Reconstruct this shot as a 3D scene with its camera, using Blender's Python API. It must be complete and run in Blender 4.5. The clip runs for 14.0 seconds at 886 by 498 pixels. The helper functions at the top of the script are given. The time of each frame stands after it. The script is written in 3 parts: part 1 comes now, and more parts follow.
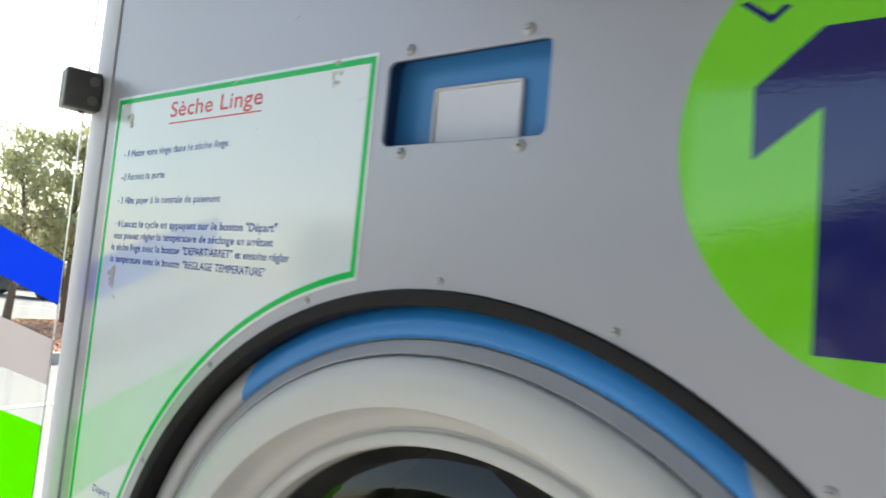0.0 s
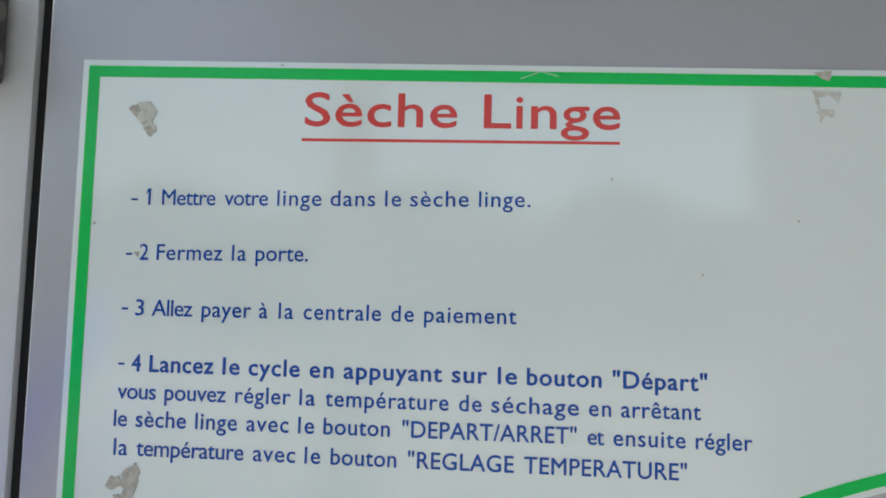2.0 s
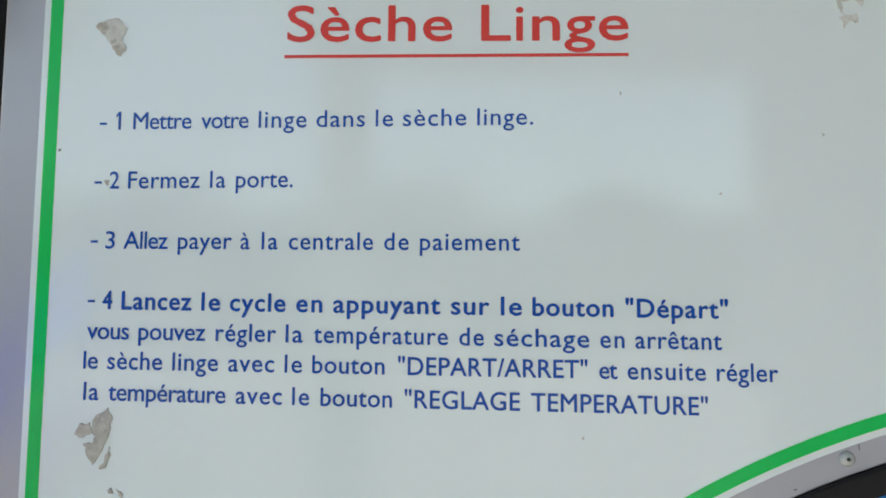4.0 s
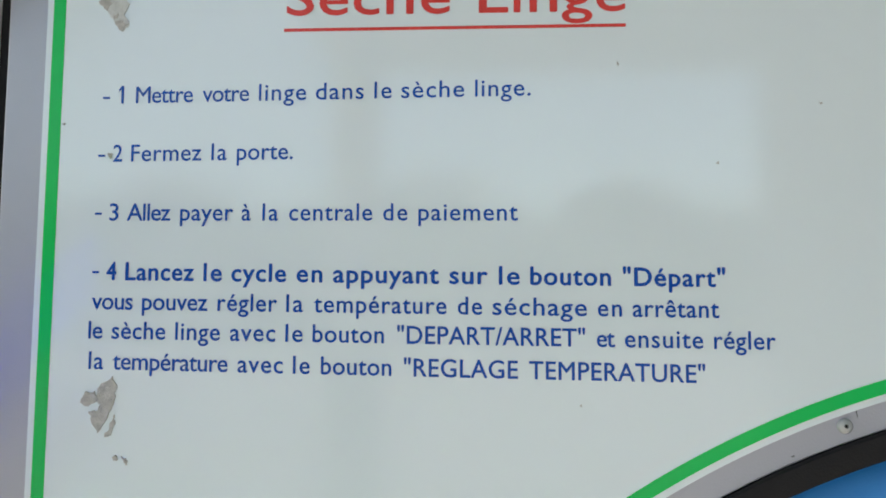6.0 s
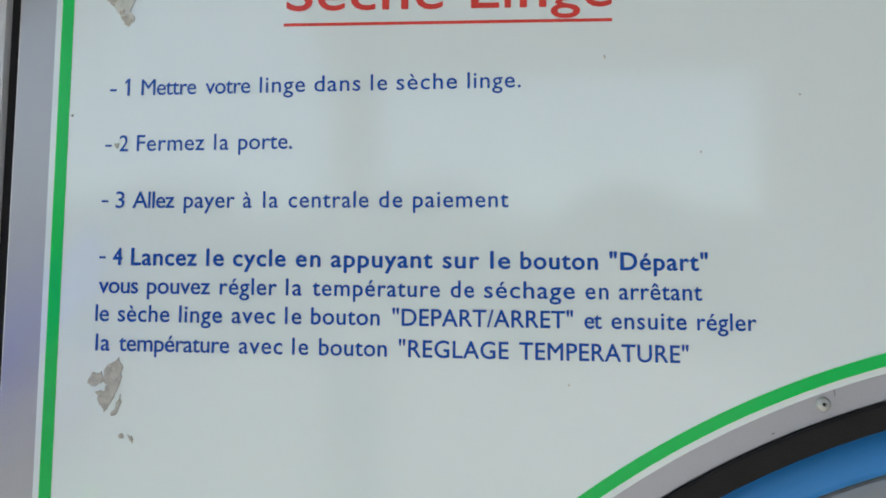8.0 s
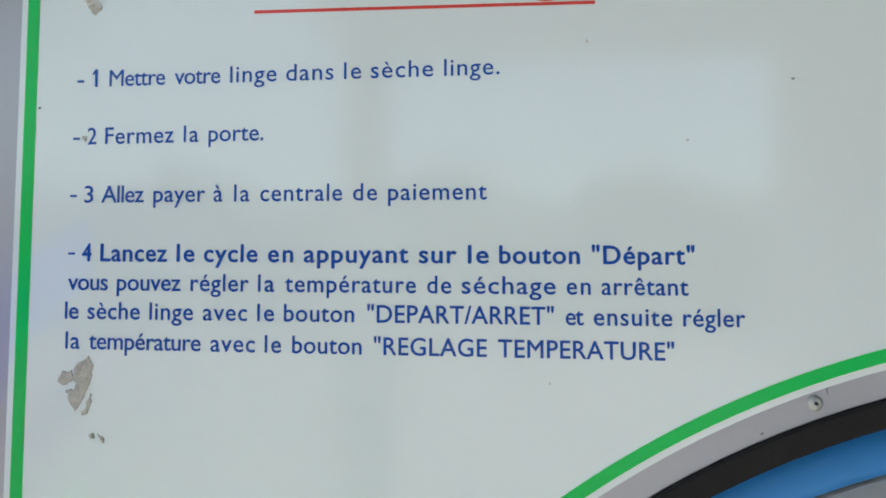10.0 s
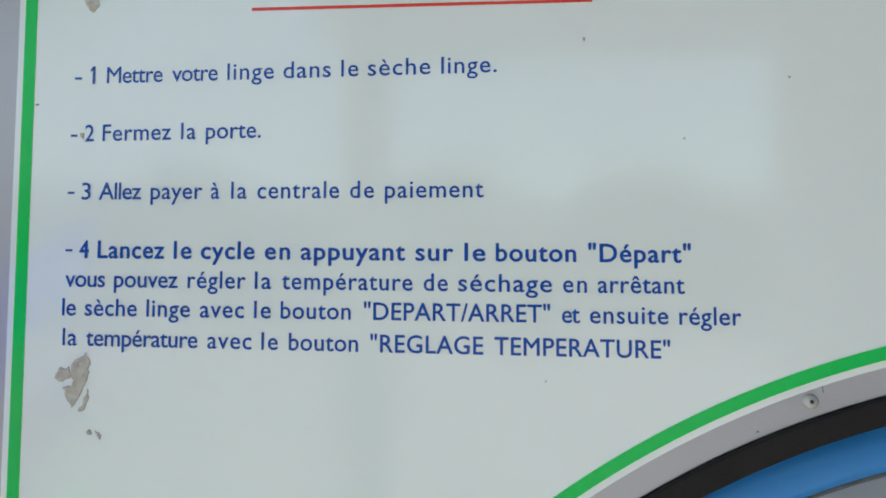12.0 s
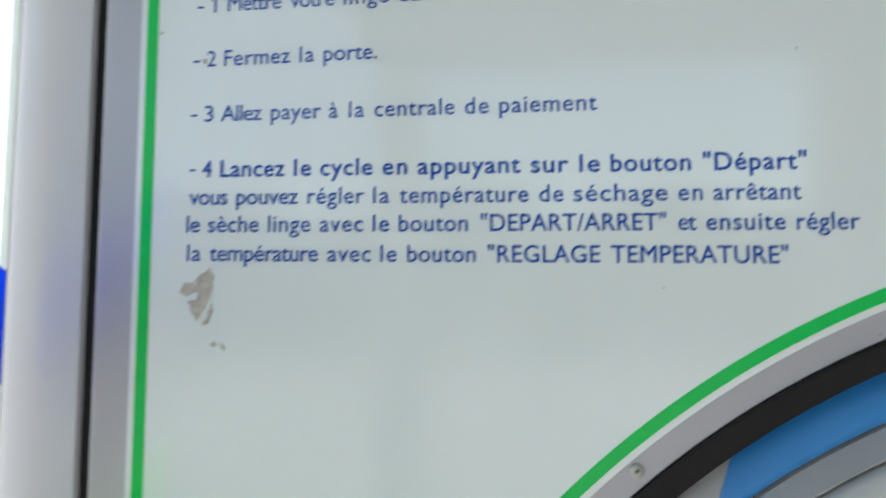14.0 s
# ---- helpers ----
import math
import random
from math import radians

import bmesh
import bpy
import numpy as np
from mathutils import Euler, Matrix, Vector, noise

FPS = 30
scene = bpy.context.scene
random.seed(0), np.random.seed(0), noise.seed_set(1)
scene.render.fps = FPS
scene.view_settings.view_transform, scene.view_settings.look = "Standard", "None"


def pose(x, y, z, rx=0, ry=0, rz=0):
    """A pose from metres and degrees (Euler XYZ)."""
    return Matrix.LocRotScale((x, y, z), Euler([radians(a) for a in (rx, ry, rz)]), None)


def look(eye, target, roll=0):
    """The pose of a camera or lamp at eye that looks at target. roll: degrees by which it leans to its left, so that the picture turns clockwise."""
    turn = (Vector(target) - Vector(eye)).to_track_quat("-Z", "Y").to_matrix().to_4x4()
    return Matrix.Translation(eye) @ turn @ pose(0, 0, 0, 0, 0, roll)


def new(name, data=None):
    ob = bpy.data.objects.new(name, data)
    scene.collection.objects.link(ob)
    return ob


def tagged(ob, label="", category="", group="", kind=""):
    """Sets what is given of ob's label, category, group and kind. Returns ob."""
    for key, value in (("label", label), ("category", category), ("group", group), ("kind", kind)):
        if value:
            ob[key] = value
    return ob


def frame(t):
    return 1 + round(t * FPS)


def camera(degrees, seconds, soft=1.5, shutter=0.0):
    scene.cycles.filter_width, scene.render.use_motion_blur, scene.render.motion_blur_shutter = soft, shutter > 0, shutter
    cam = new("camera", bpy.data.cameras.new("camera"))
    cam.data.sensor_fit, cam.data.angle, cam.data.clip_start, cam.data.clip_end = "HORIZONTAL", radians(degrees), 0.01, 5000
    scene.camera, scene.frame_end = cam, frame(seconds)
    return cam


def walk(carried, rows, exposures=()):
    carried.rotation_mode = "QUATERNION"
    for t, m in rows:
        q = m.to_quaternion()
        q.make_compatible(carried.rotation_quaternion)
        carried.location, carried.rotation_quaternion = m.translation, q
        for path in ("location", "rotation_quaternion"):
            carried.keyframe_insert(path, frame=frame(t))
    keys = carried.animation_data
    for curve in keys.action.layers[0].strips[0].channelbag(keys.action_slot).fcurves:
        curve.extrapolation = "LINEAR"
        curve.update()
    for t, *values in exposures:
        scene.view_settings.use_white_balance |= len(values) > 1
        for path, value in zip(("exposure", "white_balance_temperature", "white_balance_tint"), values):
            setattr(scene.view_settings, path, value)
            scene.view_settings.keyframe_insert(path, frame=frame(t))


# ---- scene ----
cam = camera(62.75, 14.0, 1.7, 0.24)
PATH = [
    (0, (0.8417, -0.4451, 1.3899), (-0.3579, 1.1479, 1.5417), 5.34),
    (0.2, (0.7044, -0.4541, 1.3975), (-0.4132, 1.1988, 1.5346), 5.37),
    (0.5, (0.5039, -0.4656, 1.4209), (-0.3984, 1.3144, 1.5530), 4.06),
    (1, (0.3294, -0.4073, 1.4417), (-0.3033, 1.4770, 1.6638), 3.71),
    (1.5, (0.2542, -0.3686, 1.4650), (-0.0979, 1.5913, 1.6517), 3.14),
    (2, (0.1957, -0.3550, 1.4795), (0.1327, 1.6378, 1.6370), 1.39),
    (2.5, (0.1657, -0.3416, 1.4717), (0.2429, 1.6513, 1.6203), 1.20),
    (3, (0.1696, -0.3346, 1.4662), (0.2463, 1.6568, 1.6343), 1.36),
    (3.3, (0.1702, -0.3262, 1.4614), (0.2245, 1.6691, 1.5873), 0.39),
    (3.5, (0.1767, -0.3265, 1.4525), (0.1819, 1.6659, 1.6266), 0.37),
    (4, (0.1943, -0.3245, 1.4450), (0.1463, 1.6679, 1.6125), 0.45),
    (6.5, (0.2024, -0.3281, 1.4288), (0.1213, 1.6641, 1.5854), 0.32),
    (7, (0.2053, -0.3362, 1.4258), (0.1218, 1.6551, 1.5928), 0.32),
    (7.5, (0.2006, -0.3426, 1.4271), (0.1306, 1.6503, 1.5802), 0.34),
    (8, (0.2041, -0.3384, 1.4239), (0.1231, 1.6530, 1.5900), 0.28),
    (10.5, (0.2224, -0.3259, 1.4288), (0.0989, 1.6664, 1.5536), 0.04),
    (11, (0.2229, -0.3272, 1.4259), (0.1125, 1.6647, 1.5680), 0.05),
    (11.5, (0.2275, -0.3256, 1.4274), (0.0962, 1.6660, 1.5558), 0.05),
    (12, (0.2228, -0.3265, 1.4279), (0.0997, 1.6658, 1.5528), 0.19),
    (12.5, (0.2104, -0.3334, 1.4279), (0.1088, 1.6592, 1.5660), 0.29),
    (13, (0.1972, -0.3339, 1.4231), (0.1047, 1.6588, 1.5668), 0.76),
    (13.5, (0.1970, -0.3294, 1.4151), (0.0730, 1.6618, 1.5568), 0.47),
    (13.8, (0.1976, -0.3266, 1.4107), (0.0702, 1.6669, 1.5089), 0.42),
    (14, (0.1812, -0.3328, 1.3772), (-0.0078, 1.6496, 1.5628), -0.17),
]
KELVIN, TINT = 7350, 4.5
EXPOSURES = [(t, stops, KELVIN, TINT) for t, stops in ((0.0, 1.32), (0.5, 0.80), (1.0, 0.54), (1.5, 0.70), (2.0, 1.14), (3.0, 1.27), (4.0, 1.28), (7.0, 1.28), (14.0, 1.28))]
walk(cam, [(t, look(eye, target, roll)) for t, eye, target, roll in PATH], EXPOSURES)

# ---- world, sun ----
world = bpy.data.worlds.new("sky")
scene.world = world
world.use_nodes = True
wn = world.node_tree
sky = wn.nodes.new("ShaderNodeTexSky")
sky.sky_type = "NISHITA"
sky.sun_disc = False
SUN_EL, SUN_AZ = 46.0, 157.0          # degrees; azimuth counted from +x towards +y
sky.sun_elevation = radians(SUN_EL)
sky.sun_rotation = radians(90.0 - SUN_AZ)
sky.air_density, sky.dust_density, sky.ozone_density = 1.0, 2.0, 1.0
wn.links.new(sky.outputs[0], wn.nodes["Background"].inputs[0])
wn.nodes["Background"].inputs[1].default_value = 0.15
sun = new("sun", bpy.data.lights.new("sun", "SUN"))
sun.data.energy, sun.data.angle, sun.data.color = 2.3, radians(0.6), (1.0, 0.95, 0.88)
sun_way = Vector((math.cos(radians(SUN_EL)) * math.cos(radians(SUN_AZ)), math.cos(radians(SUN_EL)) * math.sin(radians(SUN_AZ)), math.sin(radians(SUN_EL))))
sun.matrix_world = look(sun_way * 50, (0, 0, 0))


# ---- materials ----
def material(name, color, rough=0.5, metal=0.0, spread=0.06, scale=8.0, fine=0.0, fine_scale=400.0, wear=0.0, wear_color=(0.2, 0.19, 0.17), wear_scale=3.0, coat=0.0, spec=0.5, random_tone=0.0):
    """A principled surface with a slow drift of tone, fine relief and, if asked, stains."""
    m = bpy.data.materials.new(name)
    m.use_nodes = True
    t = m.node_tree
    n, l = t.nodes, t.links
    b = n["Principled BSDF"]
    b.inputs["Roughness"].default_value, b.inputs["Metallic"].default_value = rough, metal
    b.inputs["Coat Weight"].default_value, b.inputs["Specular IOR Level"].default_value = coat, spec
    b.inputs["Coat Roughness"].default_value = 0.05
    pos = n.new("ShaderNodeTexCoord")
    slow = n.new("ShaderNodeTexNoise")
    slow.inputs["Scale"].default_value, slow.inputs["Detail"].default_value = scale, 5.0
    l.new(pos.outputs["Object"], slow.inputs["Vector"])
    tone = n.new("ShaderNodeMix")
    tone.data_type = "RGBA"
    c = Vector(color)
    tone.inputs[6].default_value = (*(c * (1 - spread)), 1)
    tone.inputs[7].default_value = (*[min(1, v * (1 + spread)) for v in c], 1)
    l.new(slow.outputs["Fac"], tone.inputs[0])
    last = tone.outputs[2]
    if wear > 0:
        spots = n.new("ShaderNodeTexNoise")
        spots.inputs["Scale"].default_value, spots.inputs["Detail"].default_value = wear_scale, 9.0
        spots.inputs["Roughness"].default_value = 0.7
        l.new(pos.outputs["Object"], spots.inputs["Vector"])
        ramp = n.new("ShaderNodeValToRGB")
        ramp.color_ramp.elements[0].position, ramp.color_ramp.elements[1].position = 0.55, 0.78
        ramp.color_ramp.elements[1].color = (wear, wear, wear, 1)
        l.new(spots.outputs["Fac"], ramp.inputs[0])
        worn = n.new("ShaderNodeMix")
        worn.data_type = "RGBA"
        worn.inputs[7].default_value = (*wear_color, 1)
        l.new(ramp.outputs[0], worn.inputs[0])
        l.new(last, worn.inputs[6])
        last = worn.outputs[2]
    if random_tone > 0:
        info = n.new("ShaderNodeObjectInfo")
        span = n.new("ShaderNodeMapRange")
        span.inputs[3].default_value, span.inputs[4].default_value = 1 - random_tone, 1 + random_tone
        l.new(info.outputs["Random"], span.inputs[0])
        hsv = n.new("ShaderNodeHueSaturation")
        l.new(span.outputs[0], hsv.inputs["Value"])
        l.new(last, hsv.inputs["Color"])
        last = hsv.outputs[0]
    l.new(last, b.inputs["Base Color"])
    if fine > 0:
        grain = n.new("ShaderNodeTexNoise")
        grain.inputs["Scale"].default_value, grain.inputs["Detail"].default_value = fine_scale, 3.0
        l.new(pos.outputs["Object"], grain.inputs["Vector"])
        bump = n.new("ShaderNodeBump")
        bump.inputs["Strength"].default_value, bump.inputs["Distance"].default_value = fine, 0.001
        l.new(grain.outputs["Fac"], bump.inputs["Height"])
        l.new(bump.outputs[0], b.inputs["Normal"])
    return m


def film(name, color, through_share=0.6, drift=0.94):
    """Coloured film on glass: scatters light to both sides."""
    m = bpy.data.materials.new(name)
    m.use_nodes = True
    n, l = m.node_tree.nodes, m.node_tree.links
    out = n["Material Output"]
    n.remove(n["Principled BSDF"])
    pos, noise_tex = n.new("ShaderNodeTexCoord"), n.new("ShaderNodeTexNoise")
    noise_tex.inputs["Scale"].default_value = 3.0
    l.new(pos.outputs["Object"], noise_tex.inputs["Vector"])
    tone = n.new("ShaderNodeMix")
    tone.data_type = "RGBA"
    tone.inputs[6].default_value = (*[v * drift for v in color], 1)
    tone.inputs[7].default_value = (*color, 1)
    l.new(noise_tex.outputs["Fac"], tone.inputs[0])
    a, b, mix = n.new("ShaderNodeBsdfTranslucent"), n.new("ShaderNodeBsdfDiffuse"), n.new("ShaderNodeMixShader")
    l.new(tone.outputs[2], a.inputs[0])
    l.new(tone.outputs[2], b.inputs[0])
    mix.inputs[0].default_value = 1 - through_share
    l.new(a.outputs[0], mix.inputs[1])
    l.new(b.outputs[0], mix.inputs[2])
    l.new(mix.outputs[0], out.inputs[0])
    return m


def glass(name, tint=(0.96, 0.98, 0.97), gloss=1.0):
    m = bpy.data.materials.new(name)
    m.use_nodes = True
    n, l = m.node_tree.nodes, m.node_tree.links
    n.remove(n["Principled BSDF"])
    clear, shine, mix, fres = n.new("ShaderNodeBsdfTransparent"), n.new("ShaderNodeBsdfGlossy"), n.new("ShaderNodeMixShader"), n.new("ShaderNodeLayerWeight")
    clear.inputs[0].default_value = (*tint, 1)
    shine.inputs["Roughness"].default_value = 0.01
    shine.inputs[0].default_value = (gloss, gloss, gloss, 1)
    steep, share = n.new("ShaderNodeMath"), n.new("ShaderNodeMath")
    steep.operation, steep.inputs[1].default_value = "POWER", 5.0
    share.operation, share.inputs[1].default_value, share.inputs[2].default_value = "MULTIPLY_ADD", 0.8, 0.04
    l.new(fres.outputs["Facing"], steep.inputs[0])
    l.new(steep.outputs[0], share.inputs[0])
    l.new(share.outputs[0], mix.inputs[0])
    l.new(clear.outputs[0], mix.inputs[1])
    l.new(shine.outputs[0], mix.inputs[2])
    l.new(mix.outputs[0], n["Material Output"].inputs[0])
    return m


PANEL = material("grey_powder_coat", (0.445, 0.44, 0.475), 0.30, 0.25, 0.03, 3.0, 0.12, 900.0, 0.10, (0.28, 0.28, 0.29), 2.5)
POST = material("grey_lacquered_profile", (0.62, 0.63, 0.67), 0.38, 0.05, 0.05, 6.0, 0.10, 700.0, 0.15, (0.3, 0.3, 0.31), 5.0)
SHEET = material("white_glossy_vinyl", (0.77, 0.835, 0.835), 0.06, 0.0, 0.02, 4.0, 0.048, 400.0, coat=1.0)
GREEN_INK = material("green_ink", (0.004, 0.56, 0.110), 0.14, 0.0, 0.06, 25.0, 0.08, 330.0, spec=0.3)
RED_INK = material("red_ink", (0.72, 0.06, 0.05), 0.2, 0.0, 0.08, 60.0)
BLUE_INK = material("blue_ink", (0.006, 0.075, 0.38), 0.2, 0.0, 0.10, 60.0)
RESIDUE = material("paper_residue", (0.50, 0.47, 0.42), 0.85, 0.0, 0.45, 420.0, 0.5, 1500.0)
FAINT = material("thin_paper_residue", (0.60, 0.60, 0.56), 0.6, 0.0, 0.3, 420.0, 0.4, 1200.0)
SCREW = material("stainless_screw", (0.46, 0.46, 0.45), 0.48, 0.5, 0.1, 200.0, 0.1, 1500.0)
SOCKET = material("dark_socket", (0.02, 0.02, 0.02), 0.7)
RUBBER = material("black_rubber", (0.014, 0.013, 0.014), 0.62, 0.0, 0.25, 60.0, 0.25, 900.0, spec=0.22)
RING = material("grey_door_ring", (0.42, 0.42, 0.43), 0.4, 0.1, 0.05, 9.0, 0.06, 900.0, 0.1)
RIM = material("pale_plastic_rim", (0.62, 0.61, 0.59), 0.38, 0.0, 0.03, 6.0, 0.05, 700.0, 0.10, (0.5, 0.49, 0.46), 5.0)
DECAL_BLUE = material("blue_decal", (0.020, 0.225, 0.60), 0.3, 0.0, 0.07, 9.0, 0.05, 600.0, 0.15, (0.05, 0.30, 0.66), 14.0)
BOX_BLUE = material("blue_lacquer", (0.05, 0.25, 0.58), 0.3, 0.0, 0.05, 20.0, 0.05, 800.0)
# blue darkened to navy for the shade inside the window recess
SLEEVE = material("shaded_blue_lacquer", (0.015, 0.05, 0.13), 0.45, 0.0, 0.05, 20.0)
SCREEN = material("grey_screen", (0.72, 0.71, 0.76), 0.16, 0.0, 0.04, 30.0, coat=0.6)
BEZEL = material("pale_bezel", (0.62, 0.63, 0.64), 0.4, 0.0, 0.04, 30.0)
LIME = material("lime_vinyl", (0.19, 0.70, 0.030), 0.08, 0.0, 0.02, 8.0, 0.055, 320.0, coat=1.0)
NAVY = material("navy_vinyl", (0.010, 0.012, 0.14), 0.08, 0.0, 0.05, 8.0, 0.055, 320.0, coat=1.0)
for vinyl in (SHEET, LIME, NAVY):      # the orange-peel relief shows in the gloss coat alone
    surface = vinyl.node_tree.nodes["Principled BSDF"]
    relief = surface.inputs["Normal"].links[0]
    vinyl.node_tree.links.new(relief.from_socket, surface.inputs["Coat Normal"])
    vinyl.node_tree.links.remove(surface.inputs["Normal"].links[0])
    surface.inputs["Coat IOR"].default_value, surface.inputs["Coat Roughness"].default_value = 1.68, 0.02
    surface.inputs["Specular IOR Level"].default_value = 0.1
CLAMP = material("dark_clamp_metal", (0.10, 0.096, 0.095), 0.45, 0.4, 0.25, 60.0, 0.2, 900.0, 0.35, (0.16, 0.16, 0.15), 40.0)
CLAMP_OLD = material("weathered_clamp_metal", (0.46, 0.47, 0.46), 0.5, 0.5, 0.2, 90.0, 0.4, 700.0, 0.9, (0.05, 0.05, 0.05), 70.0)
RUST = material("rusty_steel", (0.16, 0.085, 0.06), 0.8, 0.2, 0.3, 300.0)
CAP = material("grey_plastic_cap", (0.17, 0.165, 0.155), 0.5, 0.0, 0.1, 200.0)
PANE = glass("clear_glass")
DOOR_PANE = glass("smoked_glass", (0.35, 0.38, 0.38))
PANE_EDGE = material("ground_glass_edge", (0.88, 0.9, 0.89), 0.3)
FILM_BLUE, FILM_GREEN, FILM_WHITE = film("blue_film", (0.005, 0.18, 0.88)), film("green_film", (0.27, 0.85, 0.01)), film("frosted_film", (0.70, 0.67, 0.70))
DRUM = material("dark_drum_steel", (0.10, 0.10, 0.105), 0.4, 0.8, 0.1, 10.0)
WHITE_WALL = material("pale_cladding", (0.62, 0.62, 0.63), 0.5, 0.0, 0.05, 2.0, 0.1, 300.0, 0.2, (0.45, 0.44, 0.42), 1.5)
# lining darkened so the canopy's reflected edge stands out against the sky
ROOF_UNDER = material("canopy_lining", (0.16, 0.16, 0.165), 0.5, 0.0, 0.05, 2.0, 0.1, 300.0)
POST_DARK = material("dark_grey_paint", (0.20, 0.21, 0.22), 0.45, 0.0, 0.05, 6.0, 0.1, 300.0)
ASPHALT = material("worn_asphalt", (0.33, 0.325, 0.325), 0.9, 0.0, 0.12, 1.2, 0.8, 60.0, 0.45, (0.17, 0.17, 0.17), 0.35)
CONCRETE = material("pale_concrete", (0.46, 0.445, 0.42), 0.85, 0.0, 0.08, 1.5, 0.6, 90.0, 0.4, (0.27, 0.26, 0.24), 0.8)
KERB = material("kerb_concrete", (0.47, 0.43, 0.38), 0.9, 0.0, 0.12, 3.0, 0.5, 80.0, 0.4, (0.22, 0.21, 0.2), 4.0, random_tone=0.12)
MARKING = material("white_road_paint", (0.75, 0.74, 0.71), 0.7, 0.0, 0.06, 12.0, 0.3, 90.0, 0.5, (0.35, 0.34, 0.33), 9.0)
MULCH = material("red_stone_chips", (0.58, 0.34, 0.23), 0.9, 0.0, 0.35, 25.0, 1.0, 40.0, 0.5, (0.55, 0.42, 0.33), 14.0)
BARK = material("bark", (0.13, 0.10, 0.075), 0.9, 0.0, 0.3, 15.0, 1.0, 50.0)
LEAF, PINE, HEDGE = film("tree_leaves", (0.31, 0.35, 0.17), 0.55, 0.45), film("pine_needles", (0.58, 0.60, 0.34), 0.55, 0.5), film("hedge_leaves", (0.11, 0.14, 0.06), 0.45, 0.4)
GALV = material("galvanised_steel", (0.36, 0.36, 0.36), 0.5, 0.6, 0.1, 4.0)
LAMP_HEAD = material("lamp_housing", (0.30, 0.31, 0.31), 0.5, 0.3)
LAMP_GLASS = material("lamp_lens", (0.6, 0.6, 0.58), 0.2)
TILES = material("terracotta_roof", (0.52, 0.30, 0.19), 0.85, 0.0, 0.2, 2.0, 0.6, 6.0)
RENDER_WALL = material("cream_render", (0.62, 0.56, 0.48), 0.85, 0.0, 0.06, 0.6, 0.3, 20.0)
DARK_PANE = material("dark_window", (0.03, 0.035, 0.04), 0.1)
HILL = material("dry_hillside", (0.50, 0.43, 0.33), 0.95, 0.0, 0.25, 0.06, wear=0.6, wear_color=(0.16, 0.17, 0.08), wear_scale=0.09)
CAR_DARK = material("anthracite_car_paint", (0.03, 0.032, 0.038), 0.25, 0.4, 0.05, 2.0, coat=1.0)
CAR_GREY = material("grey_car_paint", (0.16, 0.165, 0.18), 0.25, 0.5, 0.05, 2.0, coat=1.0)
CAR_PALE = material("white_car_paint", (0.62, 0.62, 0.61), 0.25, 0.0, 0.03, 2.0, coat=1.0)
TYRE = material("tyre_rubber", (0.018, 0.018, 0.018), 0.85)
ALLOY = material("alloy_rim", (0.5, 0.5, 0.5), 0.3, 0.9)


# ---- helpers ----
def part(name, data, mat, parent=None, label="", smooth=False):
    """Links a bmesh or mesh as one object, under parent if there is one."""
    if isinstance(data, bmesh.types.BMesh):
        me = bpy.data.meshes.new(name)
        bmesh.ops.recalc_face_normals(data, faces=data.faces)
        data.to_mesh(me)
        data.free()
    else:
        me = data
    if mat and not me.materials:
        me.materials.append(mat)
    if smooth:
        me.shade_smooth()
        me.set_sharp_from_angle(angle=radians(40))
    ob = new(name, me)
    if parent:
        ob.parent = parent
    if label:
        ob["label"] = label
    return ob


def thing(name, label, category, at=(0, 0, 0), turn=0.0, group="", kind=""):
    ob = tagged(new(name), label, category, group, kind)
    ob.matrix_basis = pose(*at, 0, 0, turn)
    return ob


def box(bm, lo, hi, bevel=0.0, segments=2):
    lo, hi = Vector(lo), Vector(hi)
    made = bmesh.ops.create_cube(bm, size=1.0, matrix=Matrix.LocRotScale((lo + hi) / 2, None, hi - lo))
    if bevel > 0:
        edges = {e for v in made["verts"] for e in v.link_edges}
        bmesh.ops.bevel(bm, geom=list(edges), offset=bevel, segments=segments, profile=0.5, affect="EDGES")
    return bm


def tube(bm, a, b, r1, r2=None, seg=10):
    a, b = Vector(a), Vector(b)
    m = Matrix.Translation((a + b) / 2) @ (b - a).to_track_quat("Z", "Y").to_matrix().to_4x4()
    bmesh.ops.create_cone(bm, cap_ends=True, segments=seg, radius1=r1, radius2=r1 if r2 is None else r2, depth=(b - a).length, matrix=m)
    return bm


UPRIGHT = Matrix(((1, 0, 0, 0), (0, 0, -1, 0), (0, 1, 0, 0), (0, 0, 0, 1)))   # drawing plane -> wall plane, facing -y


def from_curve(curve, m):
    ob = new("drawing", curve)
    dg = bpy.context.evaluated_depsgraph_get()
    dg.update()
    me = bpy.data.meshes.new_from_object(ob.evaluated_get(dg))
    bpy.data.objects.remove(ob)
    bpy.data.curves.remove(curve)
    me.transform(m)
    return me


def plate(loops, front, back, bevel=0.0):
    """A flat sheet in the wall plane, with the given outline and holes, from y = front to y = back."""
    cu = bpy.data.curves.new("drawing", "CURVE")
    cu.dimensions, cu.fill_mode, cu.extrude, cu.bevel_depth = "2D", "BOTH", abs(back - front) / 2 - bevel, bevel
    cu.bevel_resolution, cu.offset = 1, -bevel
    for loop in loops:
        sp = cu.splines.new("POLY")
        sp.points.add(len(loop) - 1)
        for p, (u, v) in zip(sp.points, loop):
            p.co = (u, v, 0, 1)
        sp.use_cyclic_u = True
    return from_curve(cu, Matrix.Translation((0, (front + back) / 2, 0)) @ UPRIGHT)


